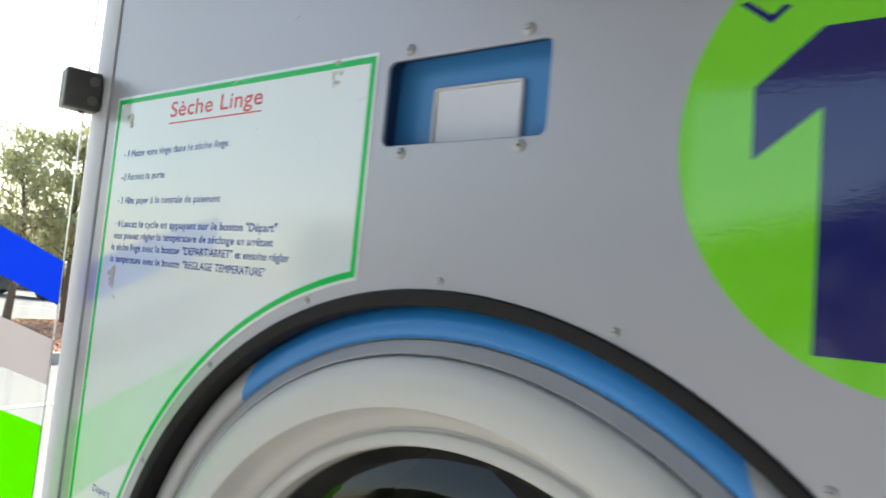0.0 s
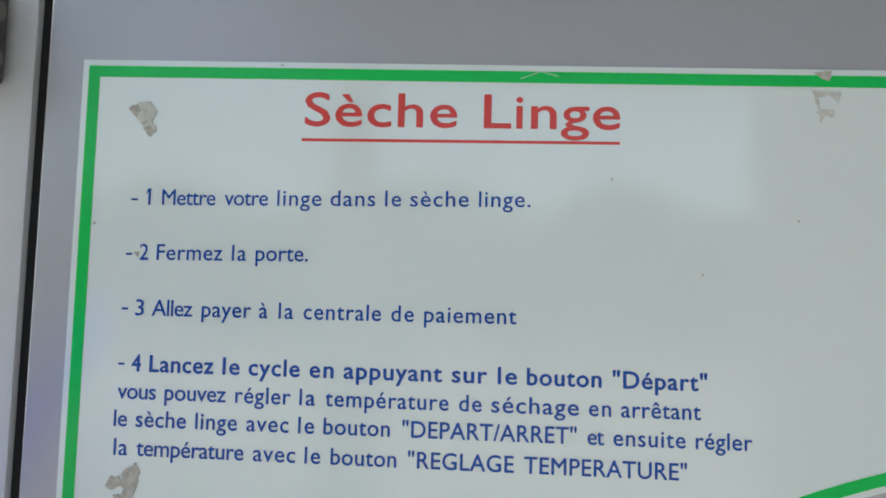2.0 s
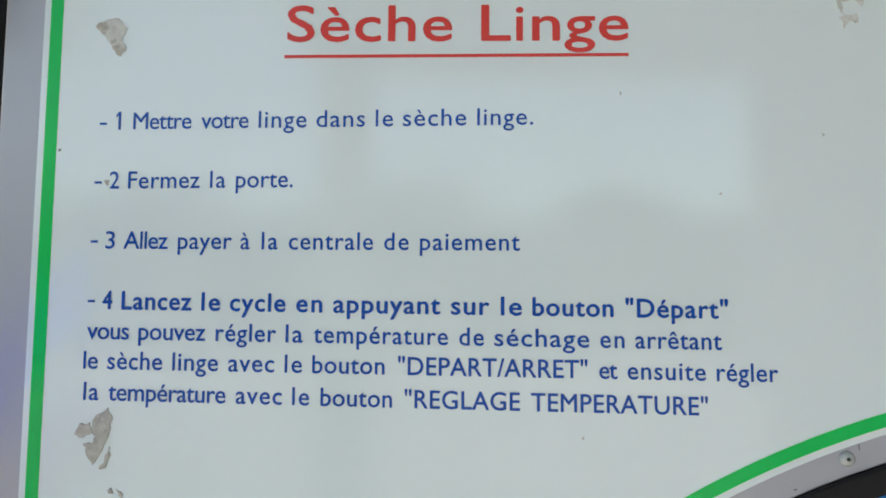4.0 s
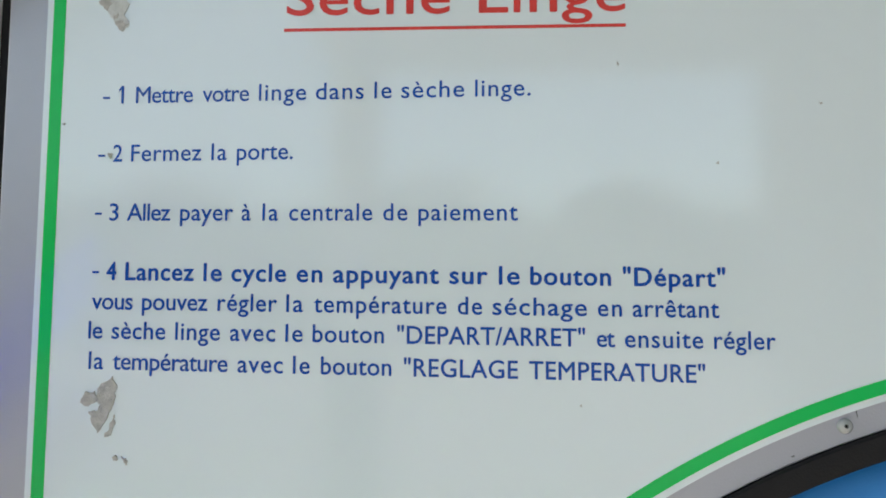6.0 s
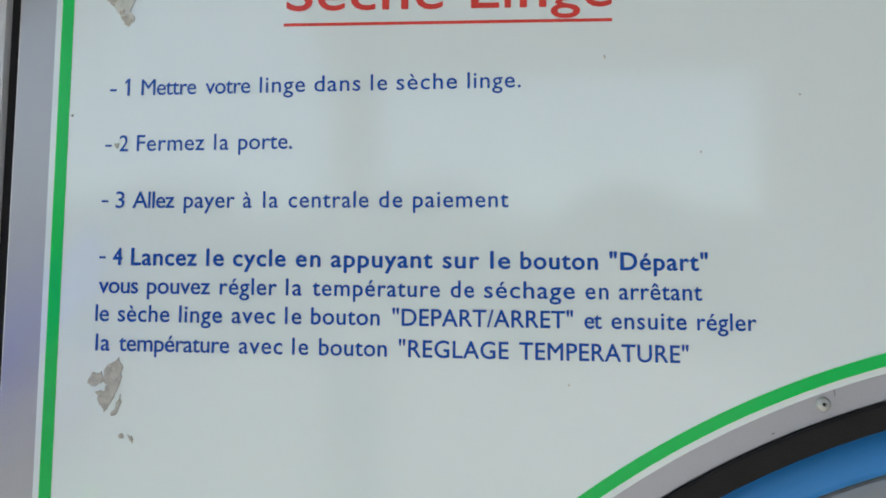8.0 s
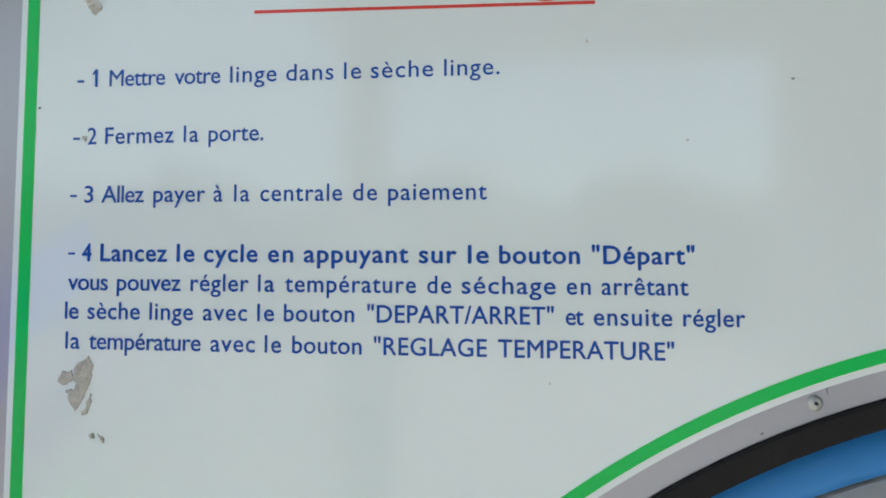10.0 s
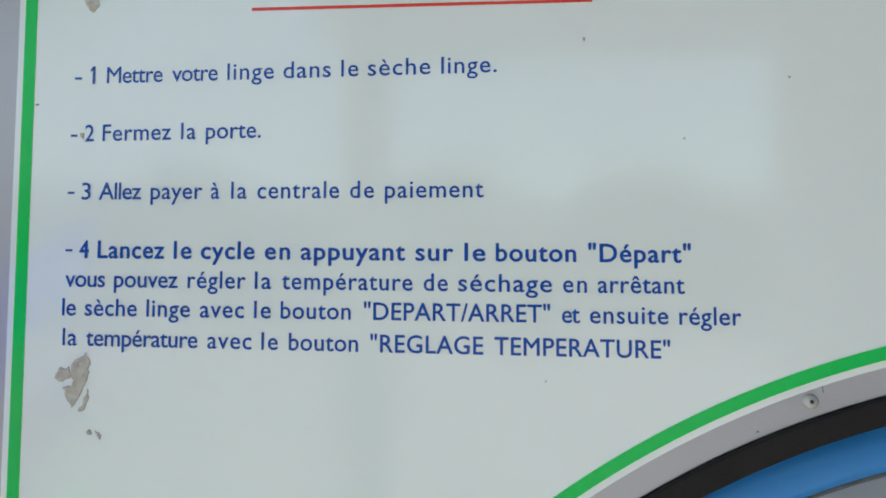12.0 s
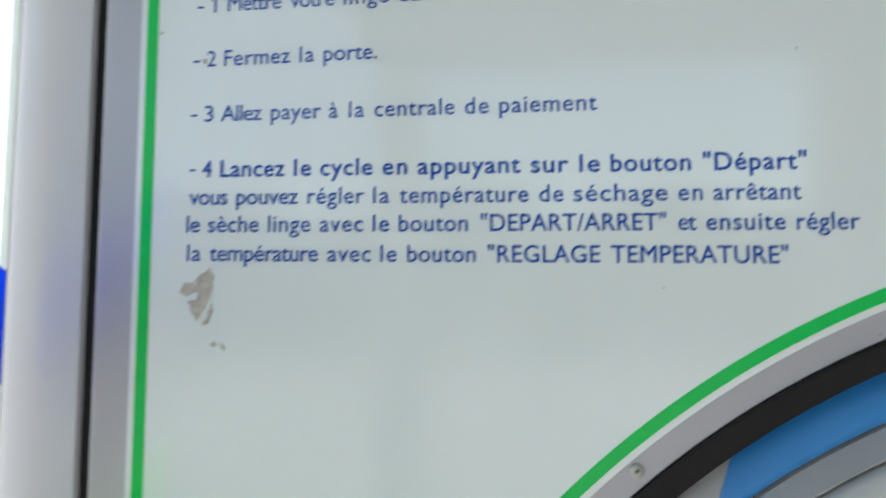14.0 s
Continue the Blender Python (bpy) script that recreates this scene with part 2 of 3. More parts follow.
def text_mesh(text, spacing=1.0):
    """A text at size 1, and its left and right edge."""
    cu = bpy.data.curves.new("drawing", "FONT")
    cu.body, cu.size, cu.resolution_u, cu.space_character = text, 1.0, 4, spacing
    me = from_curve(cu, Matrix.Identity(4))
    xs = [v.co.x for v in me.vertices]
    return me, min(xs), max(xs)


def lettering(text, x0, x1, base, cap, front, bold=0.0, slant=0.0, narrow=0.95):
    """A word in the wall plane: its capitals' height, its baseline and the stretch that it fills, first by the letters' spacing;
    bold: metres by which strokes grow."""
    s = cap / 0.729
    x0, x1 = x0 + bold, x1 - bold
    spacing = 1.0
    if len(text) > 1:
        (m1, a1, b1), (m2, a2, b2) = text_mesh(text, 1.0), text_mesh(text, 1.4)
        per = ((b2 - a2) - (b1 - a1)) / 0.4
        spacing = min(1.17 if len(text) == 2 else 1.09, max(0.93, 1.0 + ((x1 - x0) / (s * narrow) - (b1 - a1)) / per))
        bpy.data.meshes.remove(m1), bpy.data.meshes.remove(m2)
    me, lo, hi = text_mesh(text, spacing)
    me.transform(Matrix(((1, 0, 0, 0), (0, 1, 0, 0), (slant, 0, 1, 0), (0, 0, 0, 1))) @ Matrix.Translation((x0, front, base)) @ UPRIGHT @ Matrix.Diagonal(((x1 - x0) / (hi - lo), s, 1, 1)) @ Matrix.Translation((-lo, 0, 0)))
    if bold == 0:
        return me
    bm = bmesh.new()
    for k, (dx, dz) in enumerate(((0, 0), (-1, 0), (1, 0), (0, -0.8), (0, 0.8))):
        me.transform(Matrix.Translation((dx * bold, -0.00002 * k, dz * bold)))
        bm.from_mesh(me)
        me.transform(Matrix.Translation((-dx * bold, 0.00002 * k, -dz * bold)))
    bm.to_mesh(me)
    bm.free()
    return me


def arc(cx, cz, r, a0, a1, n):
    """Points on a circle; angles in degrees from the top, clockwise."""
    return [(cx + r * math.sin(radians(a0 + (a1 - a0) * i / n)), cz + r * math.cos(radians(a0 + (a1 - a0) * i / n))) for i in range(n + 1)]


def rounded(x0, z0, x1, z1, r, n=5):
    out = []
    for cx, cz, a in ((x1 - r, z1 - r, 0), (x1 - r, z0 + r, 90), (x0 + r, z0 + r, 180), (x0 + r, z1 - r, 270)):
        out += arc(cx, cz, r, a, a + 90, n)
    return out


def lathe(cx, cz, profile, a0=0.0, a1=360.0, seg=160):
    """Turns a profile of (radius, y) about the door's axis."""
    bm = bmesh.new()
    full = a1 - a0 >= 360
    rings = []
    for i in range(seg if full else seg + 1):
        a = radians(a0 + (a1 - a0) * i / seg)
        rings.append([bm.verts.new((cx + r * math.sin(a), y, cz + r * math.cos(a))) for r, y in profile])
    for i in range(seg):
        p, q = rings[i], rings[(i + 1) % len(rings)]
        for k in range(len(profile) - 1):
            bm.faces.new((p[k], q[k], q[k + 1], p[k + 1]))
    return bm


SLOPE = 0.0095


def rise(x, y):
    """The ground's height: it climbs gently away from the kiosk."""
    u = -0.8 * x + 0.6 * y - 0.5
    return SLOPE * 0.5 * (u + math.sqrt(u * u + 1.0)) - 0.005


# ---- the dryer's front ----
CX, CZ = 0.5062, 0.9813                  # axis of the round door
dryer = thing("tumble_dryer", "grey metal self-service tumble dryer with a round door", "dryer")
WINDOW = rounded(0.432, 1.5168, 0.5875, 1.5892, 0.007)
front_panel = part("front_panel", plate([[(-0.0188, 0.10), (1.035, 0.10), (1.035, 2.12), (-0.0188, 2.12)], arc(CX, CZ, 0.4190, 0, 358, 179), WINDOW], 0.0, 0.004, 0.0008), PANEL, dryer, "grey powder-coated steel panel")
bm = bmesh.new()
box(bm, (-0.016, 0.30, 0.10), (1.032, 0.95, 2.10), 0.004)
part("cabinet", bm, PANEL, dryer)
bm = bmesh.new()
for lo, hi in (((-0.0188, 0.004, 0.10), (-0.013, 0.30, 2.12)), ((1.029, 0.004, 0.10), (1.035, 0.30, 2.12)), ((-0.0188, 0.004, 2.114), (1.035, 0.30, 2.12)), ((-0.0188, 0.004, 0.10), (1.035, 0.30, 0.106))):
    box(bm, lo, hi)
part("side_sheet", bm, PANEL, dryer)

# gasket, ring, rim and glass of the round door
part("door_gasket", lathe(CX, CZ, [(0.4190, 0.004), (0.4188, -0.0012), (0.4178, -0.0022), (0.4090, -0.0022), (0.4072, -0.0010), (0.4064, 0.002), (0.4061, 0.013), (0.4074, 0.018), (0.4135, 0.034), (0.4135, 0.050)]), RUBBER, dryer, "black rubber door gasket", True)
door = part("round_door", lathe(CX, CZ, [(0.4136, 0.050), (0.4133, 0.034), (0.4107, 0.027), (0.4049, 0.020), (0.3957, 0.015), (0.3874, 0.0145), (0.3830, 0.017), (0.3814, 0.0205), (0.3804, 0.0240), (0.3794, 0.0200), (0.3695, 0.0140), (0.3684, 0.0145), (0.3681, 0.021), (0.3666, 0.021)]), RING, dryer, "grey door ring", True)
bm = lathe(CX, CZ, [(0.4131, 0.0335), (0.4105, 0.0265), (0.4048, 0.0195), (0.3957, 0.0145), (0.3873, 0.0140), (0.3828, 0.0166), (0.3813, 0.0200)], -35.3, 34.9, 60)
for v in bm.verts:                      # the band's ends are cut on the slant
    dx, dz = v.co.x - CX, v.co.z - CZ
    r, a = math.hypot(dx, dz), math.atan2(dx, dz)
    a *= 1 - 0.075 * (r - 0.3974) / 0.0123
    v.co.x, v.co.z = CX + r * math.sin(a), CZ + r * math.cos(a)
part("blue_band", bm, DECAL_BLUE, door, "blue decal band", True)
part("inner_rim", lathe(CX, CZ, [(0.3666, 0.021), (0.3662, 0.0125), (0.3648, 0.0105), (0.3530, 0.006), (0.3394, 0.004), (0.3298, 0.005), (0.3261, 0.0058), (0.3251, 0.0085), (0.3229, 0.022), (0.3176, 0.034), (0.3094, 0.041), (0.3073, 0.045), (0.3051, 0.045), (0.3038, 0.0390), (0.3016, 0.0375), (0.2948, 0.0375), (0.2924, 0.0400), (0.2914, 0.062)]), RIM, door, "pale plastic rim", True)
part("door_glass", lathe(CX, CZ, [(0.2914, 0.058), (0.2861, 0.053), (0.2425, 0.045), (0.1455, 0.039), (0.0019, 0.037)], seg=96), DOOR_PANE, door, "dark door glass", True)
part("drum", lathe(CX, CZ, [(0.3055, 0.045), (0.3055, 0.28), (0.0019, 0.285)], seg=96), DRUM, dryer, "dark steel drum", True)

# screws round the door and the window
def screw(cx, cz, r, parent, y=0.0):
    ob = part("screw", lathe(cx, cz, [(r, y), (r * 0.97, y - r * 0.22), (r * 0.72, y - r * 0.46), (r * 0.28, y - r * 0.52), (r * 0.26, y - r * 0.30), (0.0001, y - r * 0.28)], seg=20), SCREW, parent, "button-head screw", True)
    part("socket", lathe(cx, cz, [(r * 0.26, y - r * 0.33), (0.0001, y - r * 0.33)], seg=6), SOCKET, ob)
    return ob


for k in range(-9, 10):
    a = radians(19.8 * k) if abs(k) < 9 else radians(177 * (1 if k > 0 else -1))
    screw(CX + 0.4262 * math.sin(a), CZ + 0.4262 * math.cos(a), 0.0034, dryer)
for x in (0.4540, 0.5672):
    for z in (1.5098, 1.5970):
        screw(x, z, 0.0050, dryer)

for x0, z0, x1, z1, w in ((0.3385, 1.3690, 0.3398, 1.3694, 0.0004), (0.3668, 1.3895, 0.3672, 1.3862, 0.0003), (0.3050, 1.6480, 0.3110, 1.6510, 0.0003)):
    part("scratch", plate([[(x0, z0), (x1, z1), (x1 + w, z1 - w), (x0 + w, z0 - w)]], -0.0003, 0.0005), CAP, dryer, "small dark scratch")

# recessed display behind the window
bm = bmesh.new()
box(bm, (0.418, 0.0225, 1.490), (0.604, 0.026, 1.605))
part("display_backing", bm, BOX_BLUE, dryer, "blue lacquered display backing")
part("display_sleeve", plate([rounded(0.420, 1.506, 0.600, 1.602, 0.009), rounded(0.426, 1.512, 0.594, 1.596, 0.008)], 0.0045, 0.0224), SLEEVE, dryer)
part("display_bezel", plate([rounded(0.4680, 1.500, 0.5545, 1.5685, 0.003), rounded(0.4710, 1.505, 0.5515, 1.5658, 0.002)], 0.0185, 0.0224, 0.0006), BEZEL, dryer, "pale display bezel")
part("display_screen", plate([rounded(0.4708, 1.5048, 0.5517, 1.5660, 0.002)], 0.0205, 0.0224), SCREEN, dryer, "pale grey display screen")

# ---- instruction sheet ----
sheet = thing("instruction_sheet", "white glossy instruction sheet with green border stuck on the dryer", "notice")
R_OUT = 0.4309


def sheet_outline(inset):
    r = R_OUT + inset
    a_top = math.degrees(math.asin((0.42 - inset - CX) / r))
    return [(inset, 1.6 - inset), (0.42 - inset, 1.6 - inset)] + arc(CX, CZ, r, a_top, -99, 70) + [(inset, CZ + r * math.cos(radians(99)))]


part("sheet", plate([sheet_outline(0.0)], -0.0006, -0.0001), SHEET, sheet)
part("border", plate([sheet_outline(0.0030), sheet_outline(0.0088)], -0.0008, -0.0005), GREEN_INK, sheet, "green border line")

INK = -0.0008
title = [("Sèche", 113.8, 190), ("Linge", 203.2, 270.4)]


def raw_span(text):
    """Left and right edge of a text at size 1."""
    cu = bpy.data.curves.new("drawing", "FONT")
    cu.body, cu.size = text, 1.0
    me = from_curve(cu, Matrix.Identity(4))
    xs = [v.co.x for v in me.vertices]
    bpy.data.meshes.remove(me)
    return min(xs), max(xs)


for w, a, b in title:
    lo, hi = raw_span(w)
    k = (b - a) / 1000 / (hi - lo)
    for i, ch in enumerate(w):
        right = raw_span(w[:i + 1])[1]
        c0, c1 = raw_span(ch)
        x1 = a / 1000 + (right - lo) * k
        part("title_letter", lettering(ch, x1 - (c1 - c0) * k, x1, 1.5673, 0.0178, INK, 0.0003, 0.004), RED_INK, sheet, "red title letter")
part("underline", plate([[(0.1128, 1.5613), (0.2702, 1.5622), (0.2702, 1.5608), (0.1128, 1.5599)]], -0.0009, -0.0005), RED_INK, sheet, "red underline")
LINES = [
    (1.5258, 0.0083, 0.00006, 0.014, "- 1 Mettre votre linge dans le sèche linge.", (28.5, 31.7, 36.6, 38.2, 44.0, 70.9, 75.4, 97.2, 101.8, 123.8, 128.3, 150.5, 155.4, 163.3, 167.8, 196.6, 201.6, 226.9)),
    (1.4985, 0.0083, 0.00008, 0.012, "- 2 Fermez la porte.", (27.4, 30.5, 34.3, 38.7, 42.8, 75.7, 80.4, 87.5, 92.2, 118.2)),
    (1.4715, 0.0083, 0.00010, 0.001, "- 3 Allez payer à la centrale de paiement", (26.9, 30.0, 33.7, 38.0, 41.9, 62.2, 66.7, 91.3, 95.2, 99.4, 104.8, 112.1, 117.1, 155.1, 160.1, 171.1, 176.1, 220.9)),
    (1.4446, 0.0085, 0.00026, -0.0075, "- 4 Lancez le cycle en appuyant sur le bouton \"Départ\"", (26.9, 29.9, 33.4, 38.1, 42.2, 74.0, 78.4, 86.9, 91.2, 116.4, 121.1, 132.9, 137.7, 185.6, 190.2, 207.4, 212.3, 221.7, 226.3, 262.1, 267.3, 312.2)),
    (1.4312, 0.0083, 0.00013, -0.0085, "vous pouvez régler la température de séchage en arrêtant", (27.2, 46.3, 50.5, 80.7, 85.3, 112.5, 116.7, 124.4, 129.2, 189.0, 194.0, 204.9, 209.5, 251.3, 256.1, 266.7, 271.4, 309.2)),
    (1.4180, 0.0083, 0.00013, -0.0095, "le sèche linge avec le bouton \"DEPART/ARRET\" et ensuite régler", (26.2, 32.8, 37.0, 61.8, 66.3, 86.8, 91.4, 112.0, 116.6, 124.4, 128.9, 161.1, 167.0, 250.4, 255.5, 263.5, 267.8, 301.9, 306.6, 333.3)),
    (1.4044, 0.0083, 0.00013, -0.014, "la température avec le bouton \"REGLAGE TEMPERATURE\"", (26.9, 33.8, 38.0, 90.7, 95.2, 115.8, 120.3, 127.9, 132.9, 164.6, 170.1, 220.8, 225.6, 302.5)),
]
for base, cap, bold, slant, text, xs in LINES:
    for w, a, b in zip(text.split(" "), xs[::2], xs[1::2]):
        if w == "-":
            part("dash", plate([[(a / 1000, base + 0.0037), (b / 1000, base + 0.0037), (b / 1000, base + 0.0027), (a / 1000, base + 0.0027)]], -0.0009, -0.0005), BLUE_INK, sheet)
        elif w == "1":                  # a bare stroke with a flag
            x0, x1, top = a / 1000 - 0.0006, b / 1000, base + slant * b / 1000 + cap
            part("word", plate([[(x1 - 0.0011, top - cap), (x1, top - cap), (x1, top), (x1 - 0.0010, top), (x0, top - 0.0017), (x0, top - 0.0027), (x1 - 0.0011, top - 0.0014)]], -0.0009, -0.0005), BLUE_INK, sheet)
        else:
            part("word", lettering(w, a / 1000, b / 1000, base, cap, INK, bold, slant), BLUE_INK, sheet)
part("word", lettering("Départ", 0.0515, 0.0865, 1.148, 0.0080, INK, 0.00006), BLUE_INK, sheet)
for k, (a, b) in enumerate(((0.0515, 0.0685), (0.0715, 0.0965))):
    part("writing_bar", plate([[(a, 1.1355), (b, 1.1355), (b, 1.1295), (a, 1.1295)]], -0.0009, -0.0005), BLUE_INK, sheet)


def scrap(points, front=-0.0011, mat=RESIDUE):
    """Torn paper left on the sheet."""
    rnd = random.Random(round(points[0][0] * 1e5))
    out = []
    for i, p in enumerate(points):
        q = points[(i + 1) % len(points)]
        for k in range(4):
            f = k / 4
            j = 0.0 if k == 0 else 0.0006
            out.append(((p[0] + (q[0] - p[0]) * f + rnd.uniform(-j, j)) / 1.0, p[1] + (q[1] - p[1]) * f + rnd.uniform(-j, j)))
    return part("paper_scrap", plate([out], front, -0.0004), mat, sheet, "torn grey adhesive residue")


scrap([(0.0384, 1.4008), (0.0406, 1.3957), (0.0394, 1.3898), (0.0366, 1.3834), (0.0335, 1.3839), (0.0342, 1.3878), (0.0313, 1.3896), (0.0325, 1.3962)])
scrap([(0.0303, 1.3942), (0.0315, 1.3898), (0.0275, 1.3873), (0.0238, 1.3888), (0.0257, 1.3932)])
scrap([(0.0348, 1.3914), (0.0394, 1.3902), (0.0367, 1.3822), (0.0324, 1.3755), (0.0295, 1.3804), (0.0280, 1.3850), (0.0324, 1.3855)], -0.0012)
scrap([(0.0396, 1.3839), (0.0404, 1.3800), (0.0384, 1.3745), (0.0356, 1.3738), (0.0379, 1.3790)])
scrap([(0.0394, 1.3647), (0.0412, 1.3660), (0.0419, 1.3642), (0.0410, 1.3637)])
scrap([(0.0438, 1.3654), (0.0461, 1.3642), (0.0465, 1.3615), (0.0453, 1.3623)])
scrap([(0.0246, 1.5749), (0.0294, 1.5781), (0.0352, 1.5789), (0.0395, 1.5741), (0.0370, 1.5688), (0.0393, 1.5640), (0.0361, 1.5607), (0.0325, 1.5653), (0.0292, 1.5701)], mat=FAINT)
scrap([(0.0246, 1.5749), (0.0290, 1.5775), (0.0312, 1.5742), (0.0286, 1.5708)], -0.0013)
scrap([(0.0325, 1.5653), (0.0362, 1.5662), (0.0390, 1.5640), (0.0361, 1.5609)], -0.0013)
scrap([(0.0320, 1.5690), (0.0342, 1.5688), (0.0338, 1.5670), (0.0322, 1.5672)], -0.0014)
scrap([(0.3646, 1.5983), (0.3735, 1.5991), (0.3720, 1.5944), (0.3695, 1.5949)], mat=RESIDUE)
scrap([(0.3636, 1.5893), (0.3779, 1.5880), (0.3755, 1.5835), (0.3730, 1.5867), (0.3661, 1.5866), (0.3676, 1.5799), (0.3651, 1.5828)], mat=FAINT)
scrap([(0.3656, 1.5788), (0.3730, 1.5804), (0.3740, 1.5764), (0.3695, 1.5774), (0.3676, 1.5734), (0.3668, 1.5763)], mat=FAINT)
scrap([(0.0323, 1.5030), (0.0339, 1.5022), (0.0339, 1.5006), (0.0323, 1.5010)])
scrap([(0.0101, 1.5171), (0.0109, 1.5171), (0.0109, 1.5164), (0.0101, 1.5164)])

for x, z, w, h in ((0.3560, 1.5250, 0.0007, 0.0006), (0.2660, 1.5440, 0.0006, 0.0010), (0.1010, 1.5985, 0.0012, 0.0005), (0.2480, 1.3900, 0.0007, 0.0006), (0.3100, 1.4980, 0.0005, 0.0005)):
    scrap([(x, z), (x + w, z), (x + w, z - h), (x, z - h)], -0.0009)
for x0, z0, x1, z1 in ((0.2210, 1.5930, 0.2310, 1.5968), (0.2310, 1.5968, 0.2400, 1.5945), (0.4010, 1.5580, 0.4070, 1.5615)):
    part("scratch", plate([[(x0, z0), (x1, z1), (x1, z1 + 0.0003), (x0, z0 + 0.0003)]], -0.0010, -0.0004), BEZEL, sheet, "pale scratch")

# ---- round number sticker ----
sticker = thing("number_sticker", "round lime-green sticker with a navy figure one", "sticker")
SX, SZ = 0.8300, 1.5052
part("disc", plate([arc(SX, SZ, 0.1458, 0, 358, 120)], -0.0006, -0.0001), LIME, sticker)
part("figure_one", plate([[(0.7276, 1.5354), (0.7285, 1.4913), (0.7650, 1.5209), (0.7660, 1.3808), (0.8650, 1.3808), (0.8650, 1.5680), (0.7640, 1.5680)]], -0.0009, -0.0005), NAVY, sticker, "navy figure one")
part("chevron", plate([[(0.7165, 1.5885), (0.7210, 1.5900), (0.7350, 1.5790), (0.7420, 1.5850), (0.7458, 1.5828), (0.7348, 1.5738)]], -0.0009, -0.0005), NAVY, sticker, "navy chevron stroke")

# ---- kiosk frame beside the dryer ----
post = thing("kiosk_post", "grey lacquered aluminium corner post beside the dryer", "post", kind="structure")
prof = [(-0.0257, 0.002), (-0.0262, 0.0005), (-0.0287, 0.0)] + [(-0.0600 - 0.0145 * math.sin(radians(a)), 0.0145 - 0.0145 * math.cos(radians(a))) for a in range(0, 91, 10)] + [(-0.0750, 0.30), (-0.0257, 0.30)]
bm = bmesh.new()
lo = [bm.verts.new((x, y, 0.0)) for x, y in prof]
hi = [bm.verts.new((x, y, 2.35)) for x, y in prof]
bm.faces.new(lo), bm.faces.new(hi)
for i in range(len(prof)):
    bm.faces.new((lo[i], lo[(i + 1) % len(prof)], hi[(i + 1) % len(prof)], hi[i]))
part("profile", bm, POST, post, "", True)
# near-black strip close to the front, for the deep shade in the gap
bm = bmesh.new()
box(bm, (-0.0256, 0.0045, 0.0), (-0.0190, 0.05, 2.35))
part("gap_shade", bm, RUBBER, post, "black strip for the deep shade in the gap")
bm = bmesh.new()
box(bm, (-0.0775, 0.012, 0.0), (-0.0746, 0.020, 2.35), 0.0008)
part("edge_strip", bm, PANE_EDGE, post, "pale sealing strip")

# glass wing with bands of film
GX = 0.0                               # the wing and its clamp stand on their own axis, turned outwards
WING_AT, WING_TURN = (-0.0545, 0.0, 0.0), -10.0
wing = thing("glass_wing", "clear glass side screen with blue, white and green film bands", "glass screen", WING_AT, WING_TURN)
bm = bmesh.new()
box(bm, (GX - 0.0022, -0.235, 0.12), (GX + 0.0022, -0.0140, 2.10))
pane = part("pane", bm, PANE, wing)
pane.visible_shadow = False
bm = bmesh.new()
box(bm, (GX - 0.0023, -0.0139, 0.12), (GX + 0.0023, -0.0128, 2.10))
part("pane_edge", bm, PANE_EDGE, wing, "pale ground glass edge")


def band(name, top, bottom, mat, label):
    """A sweeping strip of film along the wing; top and bottom give the height at a distance d from the post."""
    bm = bmesh.new()
    rows = []
    for i in range(41):
        d = 0.2195 * i / 40
        rows.append([bm.verts.new((GX + x, -0.0142 - d, f(d))) for x in (0.0024, 0.0027) for f in (bottom, top)])
    for p, q in zip(rows, rows[1:]):
        for a, b in ((0, 1), (1, 3), (3, 2), (2, 0)):
            bm.faces.new((p[a], p[b], q[b], q[a]))
    bm.faces.new((rows[0][0], rows[0][1], rows[0][3], rows[0][2]))
    bm.faces.new((rows[-1][0], rows[-1][1], rows[-1][3], rows[-1][2]))
    return part(name, bm, mat, wing, label)


sweep = lambda z, s, c: (lambda d: z + s * d - c * d * d)  # noqa: E731
band("film_band", sweep(1.399, 0.50, 0.36), sweep(1.346, 0.50, 0.36), FILM_BLUE, "bright blue film band")
band("film_band", sweep(1.304, 0.45, 0.32), sweep(1.250, 0.45, 0.32), FILM_WHITE, "frosted white film band")
band("film_band", sweep(1.202, 0.46, 0.30), sweep(1.100, 0.46, 0.30), FILM_GREEN, "lime green film band")

clamp = thing("glass_clamp", "dark metal glass clamp screwed to the grey post", "clamp", WING_AT, WING_TURN)
Z0, Z1 = 1.5845, 1.6335
bm = bmesh.new()
box(bm, (0.0026, -0.0415, Z0), (0.0172, -0.0005, Z1), 0.0032, 3)
cheek = part("cheek", bm, CLAMP, clamp, "dark clamp cheek", True)
for z in (Z0 + 0.0125, Z1 - 0.0125):
    bm = bmesh.new()
    tube(bm, (0.0168, -0.0100, z), (0.0179, -0.0100, z), 0.0060, seg=24)
    part("screw_cap", bm, CAP, cheek, "grey round screw cap", True)
bm = bmesh.new()
box(bm, (-0.0125, -0.0405, Z0 + 0.0005), (-0.0040, -0.0005, Z1 - 0.0005), 0.0030, 3)
part("cheek", bm, CLAMP_OLD, clamp, "weathered clamp cheek", True)
bm = bmesh.new()
box(bm, (-0.0080, -0.0100, Z0 + 0.003), (0.0085, 0.0100, Z1 - 0.003), 0.0015)
part("mount", bm, CLAMP, clamp)
bm = bmesh.new()
tube(bm, (0.003, -0.017, Z0 - 0.0022), (0.003, -0.017, Z0 + 0.004), 0.0034, seg=16)
part("set_screw", bm, RUST, clamp, "rusty set screw")

